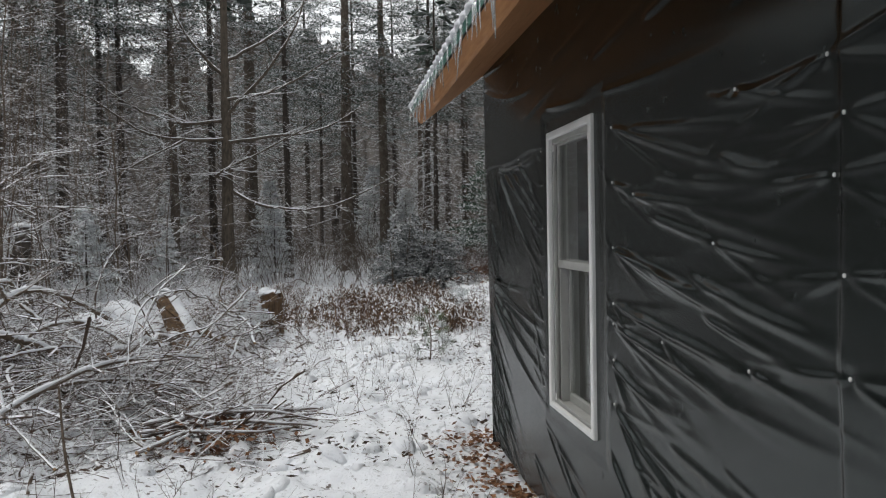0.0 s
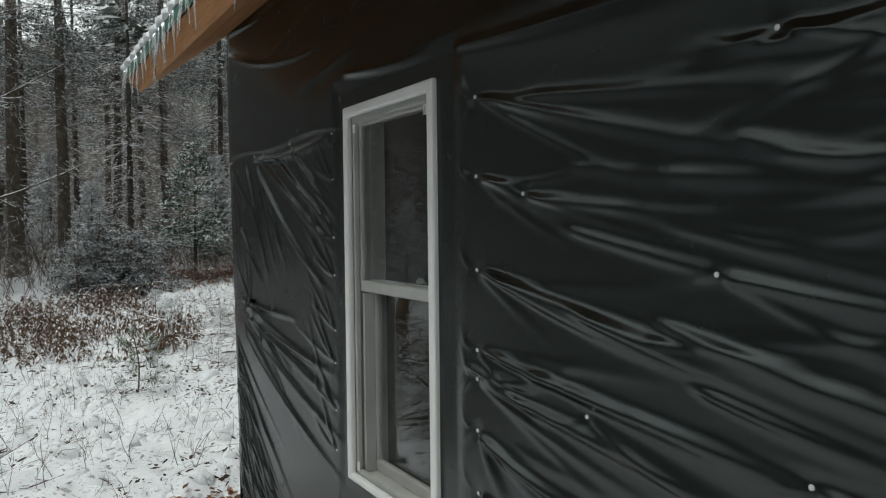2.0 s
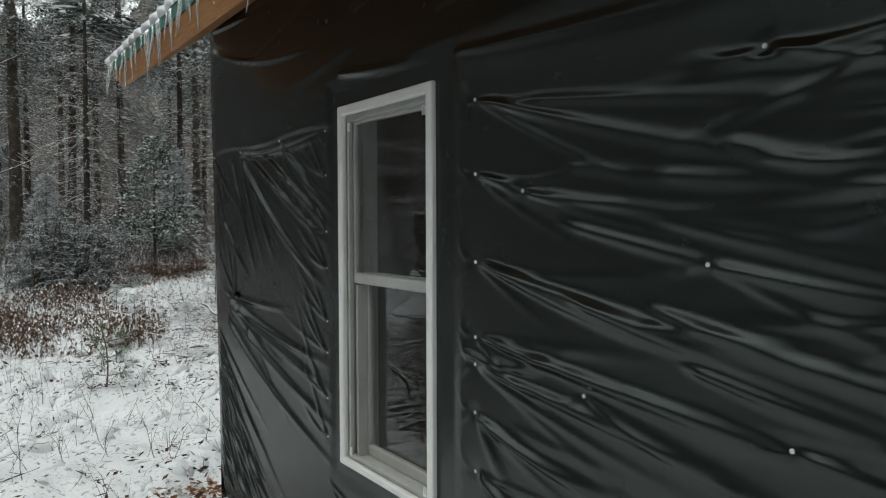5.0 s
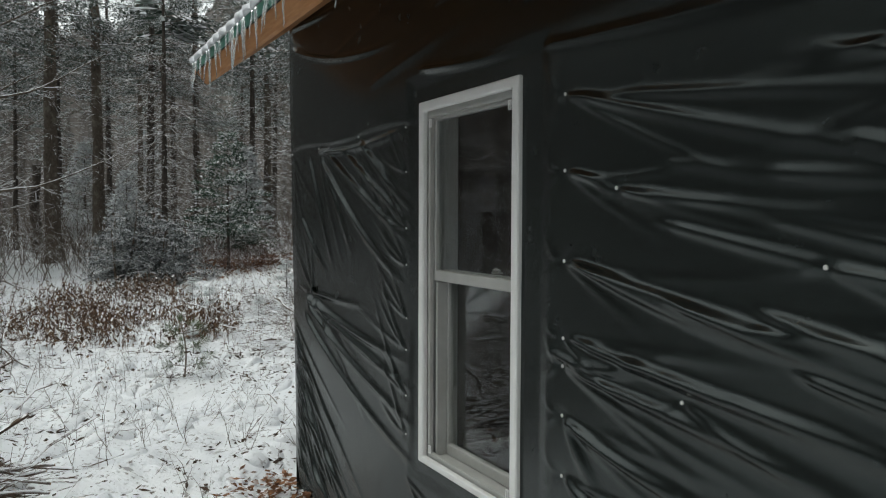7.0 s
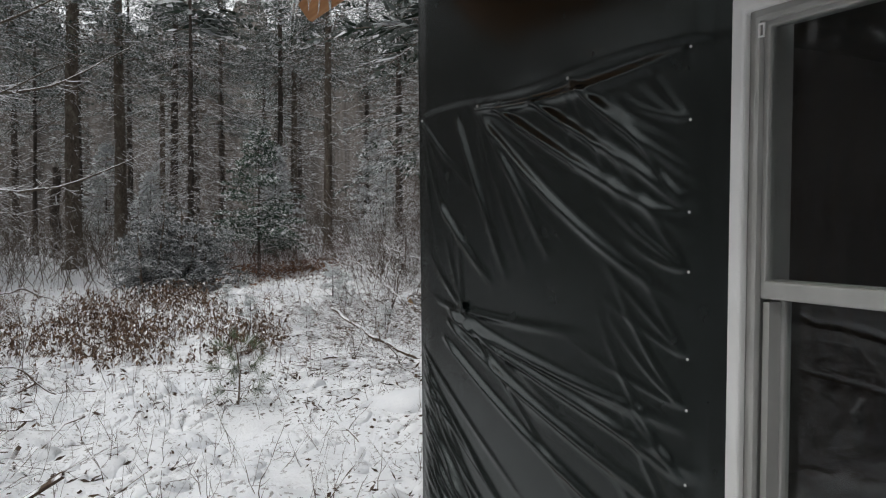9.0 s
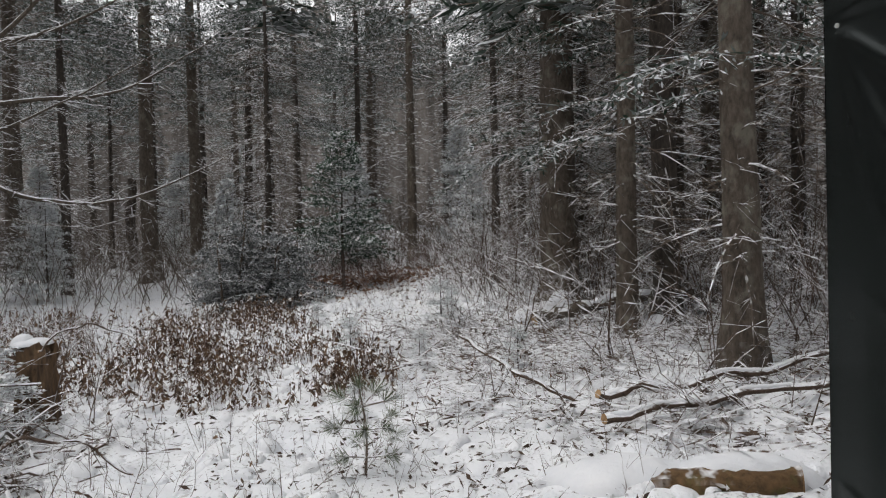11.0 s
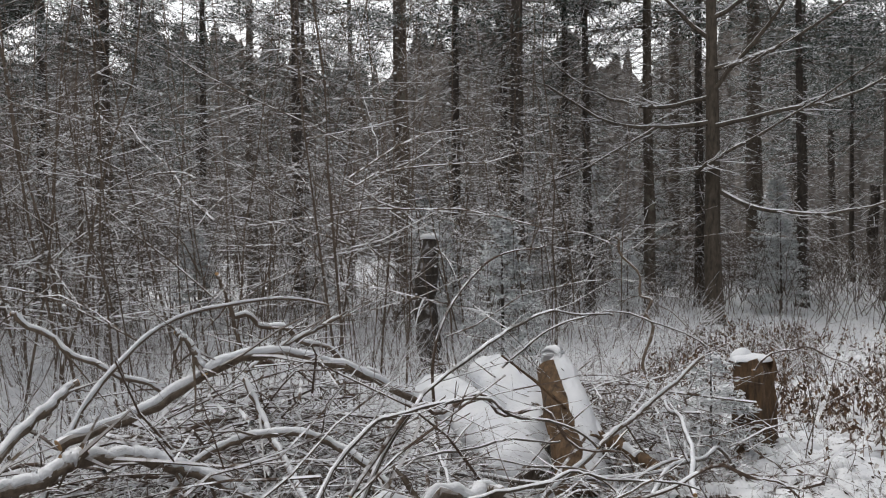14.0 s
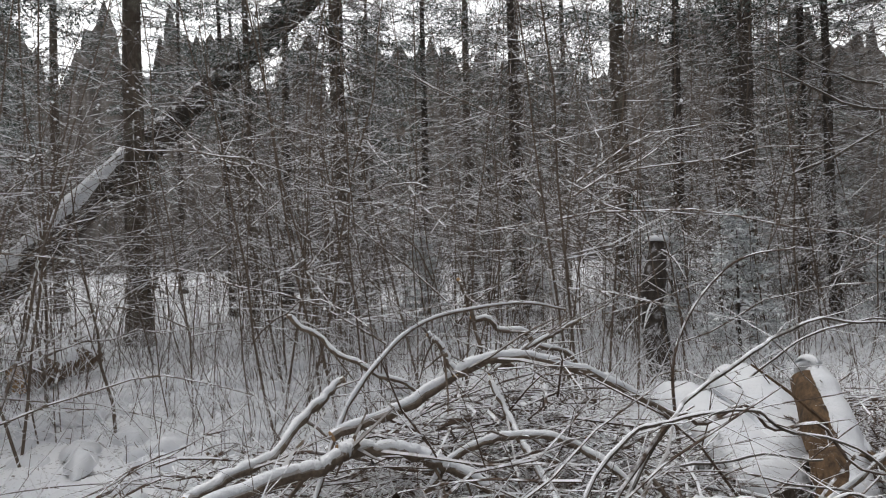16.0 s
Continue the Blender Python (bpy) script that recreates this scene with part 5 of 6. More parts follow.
def build_leaning_log():
    """Short rotten log standing aslant; its upper side carries snow."""
    root = thing("cut_log", "short rotten log standing aslant with snow on its side", "log")
    line = bezier([(-2.9, 3.92, 0.0), (-3.06, 4.18, 0.33), (-3.3, 4.5, 0.7)], 16)
    rng = np.random.RandomState(6)
    rad = np.linspace(0.14, 0.1, 16) * (1 + rng.normal(0, 0.035, 16))
    s = Shape()
    tubes(s, line, rad, 18, True)
    part("bark", s, M_ROT, root)
    s = Shape()
    over = bezier([line[1] + (0.08, 0.06, 0.0), line[8] + (0.085, 0.05, 0.05), line[15] + (0.05, 0.03, 0.02), line[15] + (-0.01, 0.0, 0.06)], 60)
    rr = np.interp(np.linspace(0, 1, 60), [0, 0.05, 0.85, 0.95, 1], [0.02, 0.11, 0.095, 0.08, 0.03])
    tubes(s, over + rng.normal(0, 0.0015, (60, 3)), rr * (0.9 + 0.25 * value(np.arange(60) * 0.3, np.zeros(60), 1.0)), 14, True)
    part("snow_line", s, M_DRIFT, root, "thick coat of fresh snow", True)
    # splinters of the rotten face
    for k in range(7):
        a = rng.uniform(3.4, 5.2)
        p = line[3 + k] + 0.12 * np.array([math.cos(a), math.sin(a), 0.1])
        s = Shape()
        tubes(s, [[p, p + (line[10] - line[4]) * 0.28 + rng.normal(0, 0.012, 3), p + (line[10] - line[4]) * 0.55]], [[0.012, 0.022, 0.004]], 5, True)
        part("splinter", s, M_ROT, root)


build_leaning_log()


def build_snowy_log(label, pts, r_log, r_snow, seed):
    """A log under a deep rounded blanket of snow."""
    rng = np.random.RandomState(seed)
    root = thing("buried_log", label, "log", "snow-buried logs of the pile")
    line = bezier(pts, 30)
    s = Shape()
    tubes(s, line - (0, 0, 0.06), np.full(30, r_log), 14, True)
    part("bark", s, M_BARK, root)
    s = Shape()
    t = np.linspace(0, 1, 60)
    top = np.stack([np.interp(t, np.linspace(0, 1, 30), line[:, k]) for k in range(3)], -1)
    swell = np.clip(np.minimum(t, 1 - t) * 9, 0.0, 1) ** 0.5
    k = 26
    a = np.arange(k) * 2 * np.pi / k
    along_t = unit(np.gradient(top, axis=0))
    side = unit(np.cross(along_t, (0, 0, 1.0)))
    rr = r_snow * swell[:, None] * (1 + 0.16 * (value(t[:, None] * 7 + seed, np.cos(a)[None] + 2, 1.0) - 0.5) + 0.1 * (value(t[:, None] * 19, a[None] * 2, 1.0, seed) - 0.5))
    broad = 1.1 + 0.5 * value(t * 5 + seed * 3, t * 0, 1.0)[:, None]
    clod = 1 + 0.3 * (value(t[:, None] * 11 + seed, np.cos(a)[None] * 4 + 9, 1.0) - 0.5)
    V = top[:, None] + side[:, None] * (broad * rr * np.cos(a))[..., None] + np.array([0, 0, 1.0]) * (0.8 * clod * rr * np.sin(a))[..., None]
    i = np.arange(60 * k).reshape(60, k)
    n = np.roll(i, -1, 1)
    s.add(V, np.stack([i[:-1], n[:-1], n[1:], i[1:]], -1).reshape(-1, 4))
    part("snow_line", s, M_DRIFT, root, "deep blanket of fresh snow", True)


build_snowy_log("big log buried under a smooth blanket of snow", [(-4.36, 4.62, 0.46), (-3.8, 4.3, 0.32), (-3.2, 3.9, 0.08)], 0.13, 0.18, 1)
build_snowy_log("second log under snow beside the leaning one", [(-4.05, 4.95, 0.6), (-3.6, 4.65, 0.42), (-3.2, 4.3, 0.18)], 0.12, 0.17, 2)

rng = np.random.RandomState(19)
for k in range(42):
    cx, cy = [(-4.4, 2.4), (-3.5, 1.2), (-3.1, 3.6), (-5.6, 1.2), (-3.3, 2.9), (-4.2, 0.4)][k % 6] + rng.normal(0, 0.45, 2)
    a, L = rng.uniform(0.2, 2.9), rng.uniform(0.7, 1.5)
    hz = rng.uniform(0.12, 0.6)
    dx, dy = math.cos(a) * L, math.sin(a) * L
    e0, e1 = max(0.03, hz - rng.uniform(0.1, 0.45)), hz + rng.uniform(-0.35, 0.25)
    r = rng.choice([0.009, 0.013, 0.018, 0.03])
    log("pile_limb", [(cx - dx, cy - dy, e0), (cx - dx * 0.3 + rng.normal(0, 0.1), cy - dy * 0.3, hz), (cx + dx * 0.4, cy + dy * 0.4 + rng.normal(0, 0.1), hz), (cx + dx, cy + dy, max(0.03, e1))], r, r * 0.5, (M_BRUSH, M_POLE, M_MAPLE)[k % 3], "crooked snow-dusted limb in the brush pile", "branch", PILE, 0.6 * r, 7, True, k)
log("cut_log", [(-11.7, 1.9, 0.2), (-12.3, 2.6, 0.24), (-12.9, 3.2, 0.22)], 0.2, 0.18, M_ROT, "sawn log lying under thick snow in the woods", "log", "", 0.17, 14)

s = Shape()
rng = np.random.RandomState(37)
for k in range(110):
    x, y = rng.uniform(-11.5, -5.8), rng.uniform(0.3, 5.5)
    heap(s, (x, y, float(ground_z(x, y)) - 0.01), rng.uniform(0.1, 0.34), rng.uniform(0.08, 0.2), rng.uniform(0.05, 0.17), k + 50, rng.uniform(0, 3))
for k in range(34):
    x, y = rng.normal((-4.4, -3.2, -6.3)[k % 3], 0.7), max(0.3, rng.normal((2.3, 1.3, 1.8)[k % 3], 0.8))
    heap(s, (x, y, float(ground_z(x, y)) - 0.01), rng.uniform(0.14, 0.34), rng.uniform(0.1, 0.22), rng.uniform(0.04, 0.11), k, rng.uniform(0, 3))
tagged(new("snow_lumps", s.mesh("snow_lumps", M_DRIFT, True)), "lumps of snow caught low in the brush", "snow", kind="stuff")


def build_tangle():
    """The fine mass of the pile: twigs too many to count."""
    rng = np.random.RandomState(33)
    s = Shape()
    for cx, cy, sx, sy, h, n in ((-4.2, 2.5, 1.1, 1.2, 1.05, 620), (-3.1, 1.3, 0.7, 0.9, 0.8, 330), (-3.0, 4.8, 1.0, 0.8, 0.75, 260), (-5.6, 1.4, 0.9, 0.9, 0.45, 150), (-1.95, 0.55, 0.35, 0.45, 0.25, 110), (-3.6, -0.1, 0.6, 0.6, 0.5, 130), (-2.6, 2.6, 0.6, 0.8, 0.35, 120)):
        x, y = rng.normal(cx, sx * 0.62, n), rng.normal(cy, sy * 0.62, n)
        fall = np.exp(-((x - cx) / sx) ** 2 - ((y - cy) / sy) ** 2)
        z = ground_z(x, y) + rng.uniform(0.02, 1, n) * h * np.maximum(fall, 0.15)
        a = rng.uniform(0, 6.28, n)
        d = unit(np.stack([np.cos(a), np.sin(a), rng.normal(0.22, 0.32, n)], -1))
        L = rng.uniform(0.5, 1.9, n)
        P = bent(np.stack([x, y, z], -1) - d * (L * 0.4)[:, None], d, L, rng.uniform(-0.1, 0.55, n), 6, 0.06, rng)
        P[..., 2] = np.maximum(P[..., 2], ground_z(P[..., 0], P[..., 1]) + 0.004)
        R = (0.003 + 0.012 * rng.uniform(0, 1, n) ** 1.8)[:, None] * np.linspace(1, 0.3, 6)[None]
        tubes(s, P, R, 4)
        q, r = twigged(s, P, R, 5, rng, 0.5, 0.55, 1.0, 3, 0.05)
        twigged(s, q[::2], r[::2], 2, rng, 0.18, 0.6, 1.0, 3, 0.0)
    tagged(new("brush_tangle", s.mesh("brush_tangle", M_BRUSH)), "tangled cut twigs and branches under light snow", "brush", kind="stuff")


build_tangle()


def build_clods():
    """Low clods of snow on leaves and stalks, too many to count."""
    rng = np.random.RandomState(83)
    n, k, m = 2600, 11, 5
    x, y = rng.uniform(-4.2, 4.6, n), rng.uniform(-4.5, 12.5, n)
    ok = (value(x, y, 1.1, 27) + 0.25 * rng.rand(n) > 0.5) & ~((x > -0.4) & (y < 0.4)) & (np.hypot(x + 1.25, (y + 2) * 0.25) > 0.4)
    x, y = x[ok], y[ok]
    n = len(x)
    a = np.arange(k) * 2 * np.pi / k
    t = np.linspace(0, 1, m)
    r = np.cos(t * np.pi / 2)[None, :, None] ** 0.7 * (1 + rng.normal(0, 0.16, (n, 1, k)))
    w = rng.uniform(0.035, 0.13, n)[:, None, None]
    turn = rng.uniform(0, 6.28, n)[:, None, None]
    u, v = r * w * np.cos(a), r * w * rng.uniform(0.5, 1.0, n)[:, None, None] * np.sin(a)
    px, py = x[:, None, None] + u * np.cos(turn) - v * np.sin(turn), y[:, None, None] + u * np.sin(turn) + v * np.cos(turn)
    pz = ground_z(px, py) - 0.012 + w * rng.uniform(0.3, 0.75, n)[:, None, None] * np.sin(t * np.pi / 2)[None, :, None]
    i = np.arange(n * m * k).reshape(n, m, k)
    nx = np.roll(i, -1, 2)
    s = Shape()
    s.add(np.stack([px, py, pz], -1), np.stack([i[:, :-1], nx[:, :-1], nx[:, 1:], i[:, 1:]], -1).reshape(-1, 4))
    tagged(new("snow_clods", s.mesh("snow_clods", M_SNOW, True)), "small clods of snow lying over leaves and stalks", "snow", kind="stuff")


build_clods()


def build_leaf_clump():
    rng = np.random.RandomState(14)
    n = 420
    x, y = rng.normal(-1.95, 0.2, n), rng.normal(0.3, 0.2, n)
    a = rng.uniform(0, 6.28, n)
    s = Shape()
    kites(s, np.stack([x, y, ground_z(x, y) + rng.uniform(0.0, 0.13, n)], -1), unit(np.stack([np.cos(a), np.sin(a), rng.normal(0, 0.5, n)], -1)), rng.uniform(0.04, 0.1, n), rng.uniform(0.01, 0.028, n), rng, 0.8)
    tagged(new("leaf_clump", s.mesh("leaf_clump", M_LITTER)), "clump of rust-brown leaves caught under cut branches", "leaf litter", kind="stuff")


build_leaf_clump()
rng = np.random.RandomState(29)
for k in range(9):
    y0, a, L = rng.uniform(0.0, 0.65), rng.normal(0.25, 0.35), rng.uniform(0.3, 0.7)
    dx, dy, up = math.cos(a) * L, math.sin(a) * L, rng.uniform(0.05, 0.22)
    log("cut_branch", [(-2.0 - dx, y0 - dy, 0.03 + 0.5 * up), (-2.05 - dx * 0.3, y0 - dy * 0.2 + rng.normal(0, 0.05), up), (-1.9 + dx * 0.4, y0 + dy * 0.3 + rng.normal(0, 0.05), up), (-1.85 + dx, y0 + dy, rng.uniform(0.03, 0.15))], 0.02 - 0.001 * k, 0.008, M_BRUSH, "dark cut branch lying in a low stack", "branch", "low stack of cut branches", 0.01, 7, True, k)


# ---- undergrowth ----
def build_weeds():
    rng = np.random.RandomState(51)
    stalk, leaf = Shape(), Shape()
    n = 3000
    x, y = rng.uniform(-3.6, 1.2, n), rng.uniform(5.4, 12.4, n)
    ok = value(x, y, 1.3, 4) + 0.12 * rng.rand(n) + 0.22 * np.exp(-((x + 0.8) / 1.2) ** 2 - ((y - 7.5) / 2.0) ** 2) > 0.47
    x, y = x[ok], y[ok]
    m = 110
    x, y = np.r_[x, rng.normal(0.6, 0.22, m)], np.r_[y, rng.normal(5.75, 0.22, m)]
    n = len(x)
    h = rng.uniform(0.14, 0.46, n)
    p = np.stack([x, y, ground_z(x, y) - 0.02], -1)
    d = unit(np.stack([rng.normal(0, 0.16, n), rng.normal(0, 0.16, n), np.ones(n)], -1))
    P = bent(p, d, h, np.zeros(n), 4, 0.03, rng)
    tubes(stalk, P, np.full(n, 0.0028)[:, None] * np.linspace(1, 0.6, 4)[None], 3)
    for _ in range(8):
        f = rng.uniform(0.3, 1, n)[:, None]
        q = p + (P[:, -1] - p) * f
        kites(leaf, q, unit(np.stack([rng.normal(0, 0.5, n), rng.normal(0, 0.5, n), rng.uniform(-1.1, -0.2, n)], -1)), rng.uniform(0.04, 0.095, n), rng.uniform(0.007, 0.017, n), rng, 1.2)
    # lone stalks over the rest of the clearing
    m = 900
    x, y = rng.uniform(-4.2, 4.6, m), rng.uniform(3.2, 14, m)
    ok = value(x, y, 0.9, 14) + 0.25 * rng.rand(m) > 0.55
    x, y = x[ok], y[ok]
    m = len(x)
    q = np.stack([x, y, ground_z(x, y) - 0.02], -1)
    P = bent(q, unit(np.stack([rng.normal(0, 0.25, m), rng.normal(0, 0.25, m), np.ones(m)], -1)), rng.uniform(0.1, 0.4, m), np.zeros(m), 4, 0.04, rng)
    tubes(stalk, P, np.full(m, 0.0026)[:, None] * np.linspace(1, 0.6, 4)[None], 3)
    for _ in range(6):
        f = rng.uniform(0.2, 1, m)[:, None]
        kites(leaf, q + (P[:, -1] - q) * f, unit(np.stack([rng.normal(0, 0.6, m), rng.normal(0, 0.6, m), rng.uniform(-1.0, 0.2, m)], -1)), rng.uniform(0.03, 0.08, m), rng.uniform(0.006, 0.014, m), rng, 1.2)
    root = thing("dead_weeds", "dead brown leafy weed stalks standing in the snow", "weeds", kind="stuff")
    part("stalkwork", stalk, M_RED, root)
    part("foliage", leaf, M_LEAF, root)


build_weeds()


def scatter_twigs(name, label, n, area, size, mat, seed, up=1.0, per=3, r=(0.0016, 0.004), keep=None):
    rng = np.random.RandomState(seed)
    x, y = rng.uniform(area[0], area[1], n), rng.uniform(area[2], area[3], n)
    ok = ~((x > -0.35) & (y < 0.4) & (x < 5)) & (np.hypot(x + 1.25, (y + 2) * 0.25) > 0.55)
    if keep:
        ok &= keep(x, y, rng)
    x, y = x[ok], y[ok]
    n = len(x)
    p = np.stack([x, y, ground_z(x, y) - 0.02], -1)
    d = unit(np.stack([rng.normal(0, 0.45, n), rng.normal(0, 0.45, n), np.full(n, up)], -1))
    L = rng.uniform(size[0], size[1], n)
    P = bent(p, d, L, rng.uniform(-0.1, 0.25, n), 5, 0.05, rng)
    P[..., 2] = np.maximum(P[..., 2], ground_z(P[..., 0], P[..., 1]) - 0.015)
    R = rng.uniform(*r, n)[:, None] * np.linspace(1, 0.35, 5)[None]
    s = Shape()
    tubes(s, P, R, 3)
    if per:
        twigged(s, P, R, per, rng, size[1] * 0.42, 0.7, 0.8, 3 if size[1] < 1 else 2, 0.0)
    tagged(new(name, s.mesh(name, mat)), label, "twigs", kind="stuff")


clump = lambda s0, lim: (lambda x, y, rng: value(x, y, 0.7, s0) + rng.normal(0, 0.1, len(x)) > lim)
scatter_twigs("poking_twigs", "thin bare twigs poking out of the snow", 3800, (-5, 4.8, -4.5, 13), (0.08, 0.42), M_BRUSH, 61, 1.1, 3, (0.0018, 0.004), clump(3, 0.45))
scatter_twigs("fallen_twigs", "dark fallen twigs lying on the snow", 2300, (-4, 5, -4, 11), (0.15, 0.7), M_BRUSH, 62, 0.02, 2, (0.002, 0.006), clump(8, 0.42))
scatter_twigs("fallen_branches", "snow-dusted fallen branches under the spruces", 1700, (1.3, 7.0, 2.4, 8.5), (0.4, 1.6), M_BRUSH, 63, 0.05, 5, (0.005, 0.014), lambda x, y, rng: x > 1.2 + 0.18 * np.abs(y - 4.5) + 0.5 * rng.rand(len(x)))
scatter_twigs("underbrush", "low grey snow-dusted underbrush on the forest floor", 4500, (-30, 16, 0, 34), (0.4, 1.9), M_TWIG_FAR, 64, 1.1, 4, (0.004, 0.009), lambda x, y, rng: (np.hypot(x + 1, y) > 8.5) & ~((x > -4) & (y < 12.5)) & ~((x > -1.5) & (x < 4.5) & (y < 14)))
scatter_twigs("low_brush", "low snow-laced brush round the pile and the stump", 6200, (-14, -1.6, -2.5, 13.5), (0.35, 1.35), M_LACED, 67, 0.5, 4, (0.003, 0.008), lambda x, y, rng: (((x < -5.2) | (y > 5.5)) & (np.hypot(x + 1.3, y + 0.6) > 5)) & (value(x, y, 0.6, 9) > 0.3))
scatter_twigs("far_brush", "tall grey brush deep in the woods", 2600, (-10, 10, 17, 42), (0.9, 2.6), M_TWIG_FAR, 68, 0.9, 3, (0.008, 0.016))
scatter_twigs("spruce_brush", "dark dead brush behind the close spruces", 2600, (4.0, 13, 2.2, 13), (0.5, 2.6), M_BRUSH, 66, 0.7, 5, (0.004, 0.011))
scatter_twigs("red_underbrush", "reddish bare shoots at the clearing's far end", 900, (2.5, 8, 13, 19), (0.5, 1.3), M_RED, 65, 0.9, 4, (0.002, 0.004))


def build_crumbs():
    rng = np.random.RandomState(91)
    n = 26000
    x, y = rng.uniform(-5, 5, n), rng.uniform(-4.5, 13, n)
    ok = (value(x, y, 1.3, 6) > 0.4 + 0.25 * rng.rand(n)) & ~((x > -0.3) & (y < 0.4))
    x, y = x[ok], y[ok]
    n = len(x)
    a = rng.uniform(0, 6.28, n)
    s = Shape()
    kites(s, np.stack([x, y, ground_z(x, y) + rng.uniform(0.002, 0.02, n)], -1), unit(np.stack([np.cos(a), np.sin(a), rng.normal(0, 0.4, n)], -1)), rng.uniform(0.14, 0.32, n) ** 2, rng.uniform(0.004, 0.015, n), rng, 1.5)
    tagged(new("leaf_crumbs", s.mesh("leaf_crumbs", M_CRUMB)), "dark curled leaves and bark bits on the snow", "leaf litter", kind="stuff")
    n = 2600
    x, y = rng.normal(4.2, 1.3, n), rng.normal(16.2, 1.0, n)
    a = rng.uniform(0, 6.28, n)
    s = Shape()
    kites(s, np.stack([x, y, ground_z(x, y) + rng.uniform(0.005, 0.05, n)], -1), unit(np.stack([np.cos(a), np.sin(a), rng.normal(0, 0.3, n)], -1)), rng.uniform(0.06, 0.16, n), rng.uniform(0.02, 0.05, n), rng, 0.5)
    tagged(new("needle_litter", s.mesh("needle_litter", M_LITTER)), "red-brown needle litter bare of snow under the trees", "leaf litter", kind="stuff")


build_crumbs()


def build_saplings():
    """The thicket of thin hardwood stems west of the pile."""
    rng = np.random.RandomState(77)
    n = 620
    a, r = rng.uniform(-1.95, -0.28, n), rng.uniform(6.6, 19, n)
    x, y = -1.2 + r * np.sin(a), -0.5 + r * np.cos(a)
    ok = (y < 13) & ~((x > -5) & (y > 5) & (y < 11)) & ~((a > -1.42) & (a < -1.15) & (rng.rand(n) < 0.6))
    x, y = x[ok], y[ok]
    n = len(x)
    h = rng.uniform(2.5, 7, n)
    p = np.stack([x, y, ground_z(x, y) - 0.05], -1)
    d = unit(np.stack([rng.normal(0, 0.15, n), rng.normal(0, 0.15, n), np.ones(n)], -1))
    P = bent(p, d, h, np.zeros(n), 8, 0.014, rng)
    R = (rng.uniform(0.065, 0.135, n) ** 2)[:, None] * np.linspace(1, 0.3, 8)[None]
    s = Shape()
    tubes(s, P, R, 4)
    q, rr = twigged(s, P, R, 14, rng, 1.7, 0.55, 1.2, 4, 0.0, keep=0.28)
    twigged(s, q, rr, 2, rng, 0.6, 0.8, 0.9, 2, 0.0)
    # long whips arching from stem to stem
    w = 520
    pick = rng.randint(0, n, w)
    b = np.stack([x[pick], y[pick], ground_z(x[pick], y[pick]) + rng.uniform(0.1, 2.6, w)], -1)
    a = rng.uniform(0, 6.28, w)
    whip = bent(b, unit(np.stack([np.cos(a), np.sin(a), rng.uniform(0.1, 1.0, w)], -1)), rng.uniform(1.2, 3.4, w), rng.uniform(0.0, 0.5, w), 8, 0.03, rng)
    whip_r = rng.uniform(0.006, 0.013, w)[:, None] * np.linspace(1, 0.35, 8)[None]
    tubes(s, whip, whip_r, 4)
    twigged(s, whip, whip_r, 6, rng, 0.8, 0.6, 1.1, 3, 0.0, keep=0.4)
    c = np.concatenate([q.reshape(-1, 3), whip.reshape(-1, 3)])
    c = c[rng.permutation(len(c))[:9000]] + rng.normal(0, 0.01, (9000, 3))
    r = rng.uniform(0.007, 0.02, 9000)[:, None, None]
    six = np.array([(1, 0, 0), (0, 1, 0), (-1, 0, 0), (0, -1, 0), (0, 0, 0.8), (0, 0, -0.6)])
    eight = np.array([(0, 1, 4), (1, 2, 4), (2, 3, 4), (3, 0, 4), (1, 0, 5), (2, 1, 5), (3, 2, 5), (0, 3, 5)])
    beads = Shape()
    beads.add(c[:, None] + six * r, (np.arange(9000)[:, None, None] * 6 + eight).reshape(-1, 3))
    tagged(new("snow_beads", beads.mesh("snow_beads", M_DRIFT)), "beads of snow caught on the sapling twigs", "snow", kind="stuff")
    tagged(new("sapling_thicket", s.mesh("sapling_thicket", M_TWIG)), "dense thicket of thin bare hardwood saplings beaded with snow", "saplings", kind="stuff")


build_saplings()

# mossy log by the cabin corner, and poles lying among the spruces
log("mossy_log", [(1.15, 2.25, 0.07), (1.4, 2.08, 0.1), (1.9, 1.75, 0.14)], 0.115, 0.1, M_MOSS, "mossy rotten log half under snow", "log", "", 0.0, 16)
FALLEN = "poles fallen among the spruces"
log("fallen_pole", [(1.6, 3.1, 0.22), (2.6, 2.9, 0.32), (4.2, 2.6, 0.4)], 0.034, 0.024, M_BRUSH, "bare fallen pole resting on brush", "log", FALLEN, 0.02)
log("fallen_pole", [(1.9, 3.6, 0.26), (3.0, 3.3, 0.36), (4.6, 3.2, 0.5)], 0.032, 0.022, M_BRUSH, "grey fallen pole dusted with snow", "log", FALLEN, 0.02)
log("fallen_pole", [(3.2, 6.8, 0.4), (4.6, 6.6, 0.62), (6.4, 6.0, 0.75)], 0.08, 0.06, M_BARK, "fallen trunk lying behind the spruces", "log", FALLEN, 0.04)
log("fallen_pole", [(1.3, 4.8, 0.6), (1.55, 4.2, 0.35), (1.95, 3.85, 0.12)], 0.014, 0.022, M_BRUSH, "curved dark branch leaning out of the snow", "branch", FALLEN, 0.006)
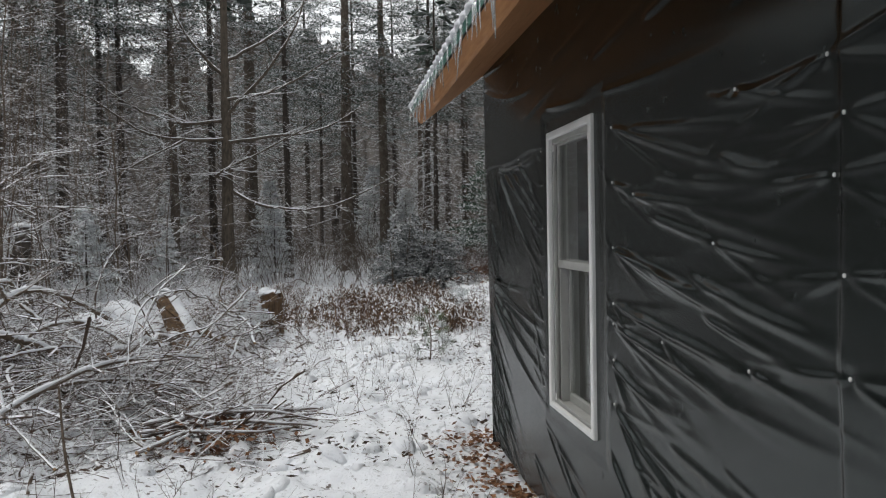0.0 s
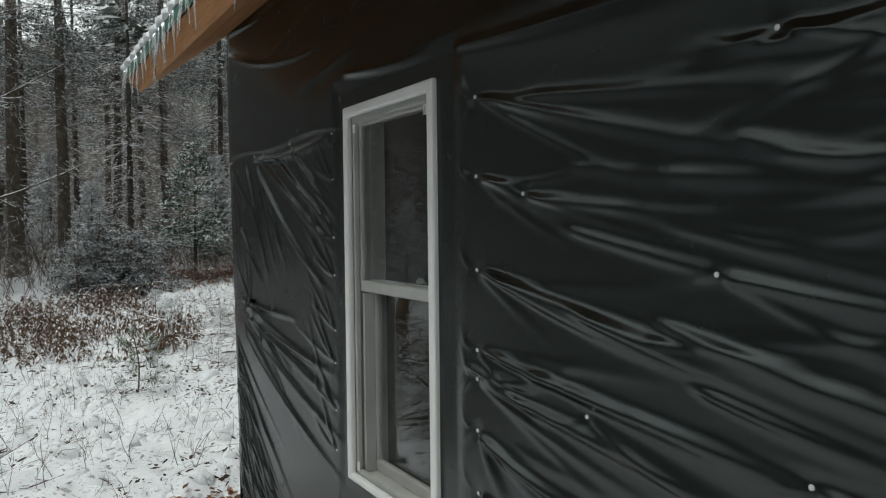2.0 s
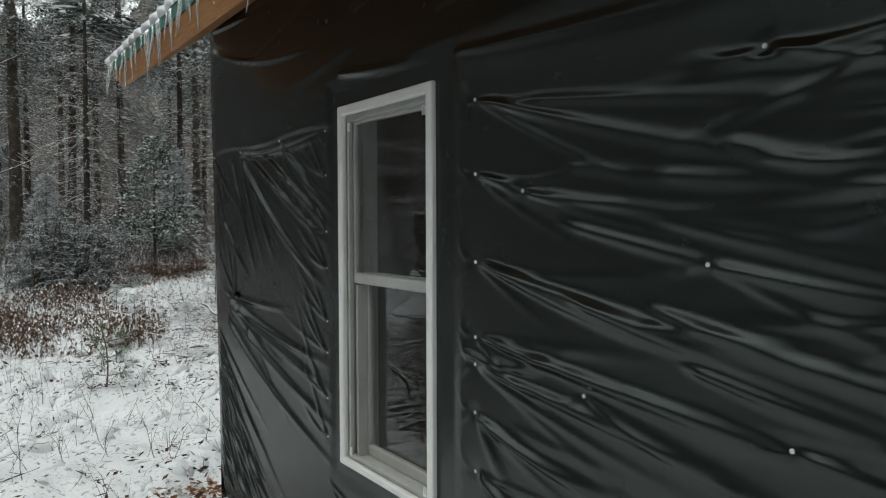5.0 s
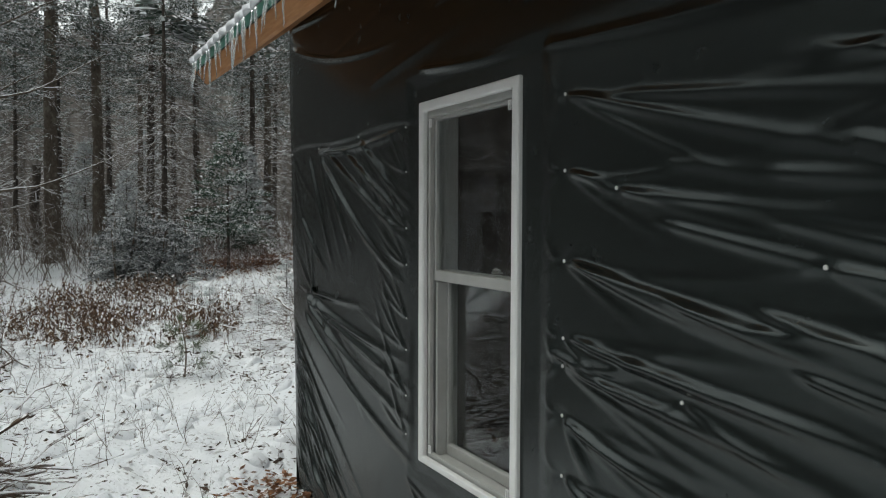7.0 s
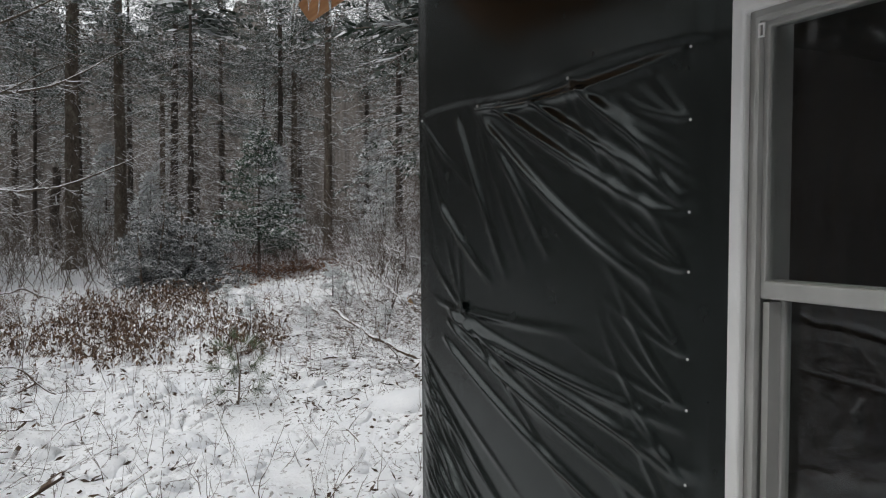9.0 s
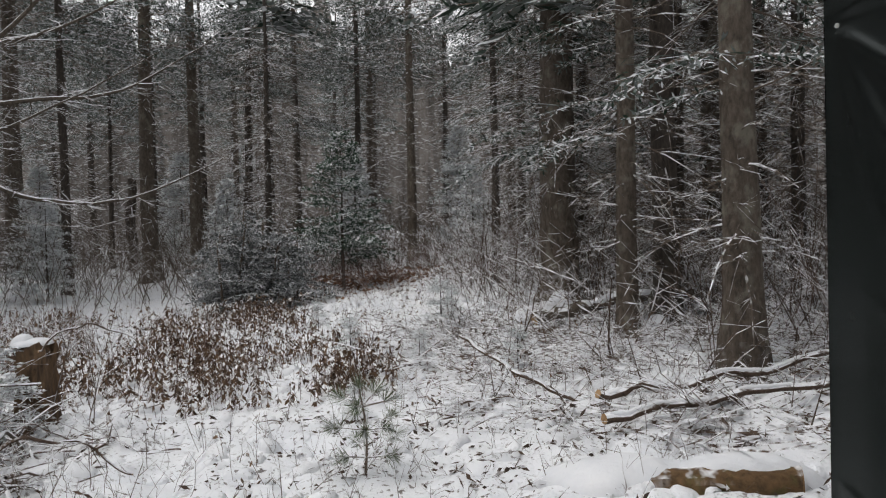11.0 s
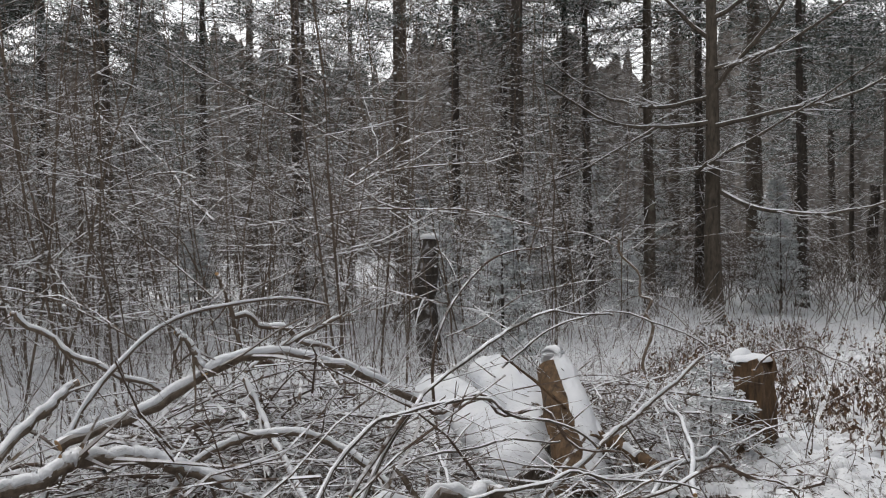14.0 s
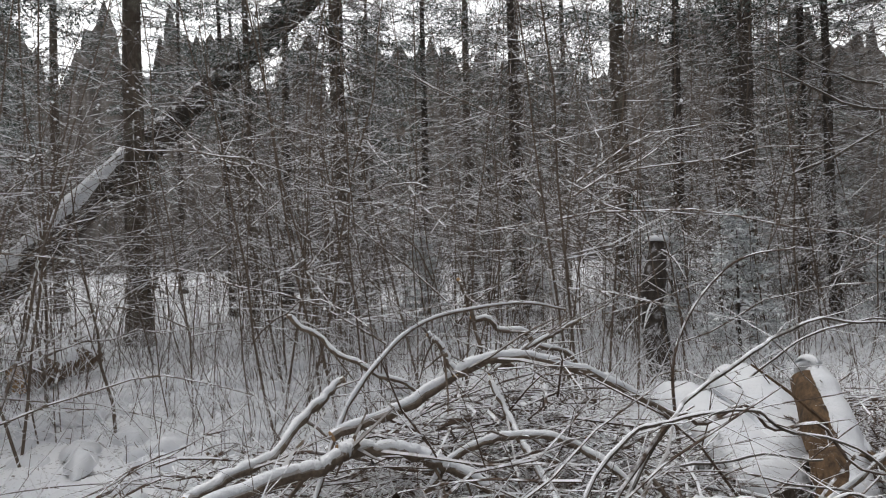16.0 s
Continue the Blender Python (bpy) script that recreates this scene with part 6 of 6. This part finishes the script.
log("fallen_pole", [(3.4, 7.2, 0.3), (4.0, 6.9, 0.5), (4.9, 7.0, 0.5)], 0.05, 0.03, M_BRUSH, "forked dead limb at the spruce's foot", "branch", FALLEN, 0.03)
s = Shape()
heap(s, (1.2, 2.32, 0.02), 0.55, 0.24, 0.2, 12, -0.6)
heap(s, (1.75, 1.98, 0.05), 0.45, 0.2, 0.22, 13, -0.5)
tagged(new("snow_mound", s.mesh("snow_mound", M_DRIFT, True)), "snow lying over the mossy log", "snow")
s = Shape()
heap(s, (3.85, 7.6, 0.28), 0.42, 0.35, 0.22, 8)
heap(s, (4.0, 7.5, 0.3), 0.2, 0.18, 0.34, 18)
tagged(new("snow_mound", s.mesh("snow_mound", M_DRIFT, True)), "mound of snow heaped at a spruce's foot", "snow")
s = Shape()
heap(s, (4.2, 5.75, 0.28), 0.22, 0.2, 0.2, 9)
tagged(new("snow_mound", s.mesh("snow_mound", M_DRIFT, True)), "small snow mound between two trunks", "snow")
# a pale upright stick and a drooping shoot by the pile
log("upright_stick", [(-2.55, -1.1, 0.0), (-2.62, -1.05, 0.35), (-2.66, -1.0, 0.72)], 0.009, 0.006, M_POLE, "pale thin stick standing in the snow", "stick", ends=False, k=5)
log("drooping_shoot", [(-3.9, 3.9, 0.1), (-3.95, 3.95, 0.9), (-3.75, 4.3, 1.45), (-3.35, 4.55, 1.6)], 0.014, 0.006, M_BRUSH, "thin shoot bent over the brush pile", "branch", ends=False, k=5)


# ---- the far woods, beyond reach of the eye ----
def build_backdrop():
    s = Shape()
    n = 1400
    a = np.arange(n) * 2 * np.pi / n
    r = 56 + 1.5 * np.sin(a * 17)
    x, y = -1 + r * np.sin(a), r * np.cos(a)
    top = 12.6 + 4.5 * value(a * 40, a * 0, 1.0, 3) + 3.2 * value(a * 190, a * 0, 1.0, 8)
    V = np.stack([np.stack([x, y, np.full(n, -1.0)], -1), np.stack([x, y, top], -1)])
    i = np.arange(2 * n).reshape(2, n)
    s.add(V, np.stack([i[0], np.roll(i[0], -1), np.roll(i[1], -1), i[1]], -1))
    tagged(new("backdrop", s.mesh("backdrop", M_FAR)), "grey-brown far woods under snow", "woods", kind="structure")


build_backdrop()
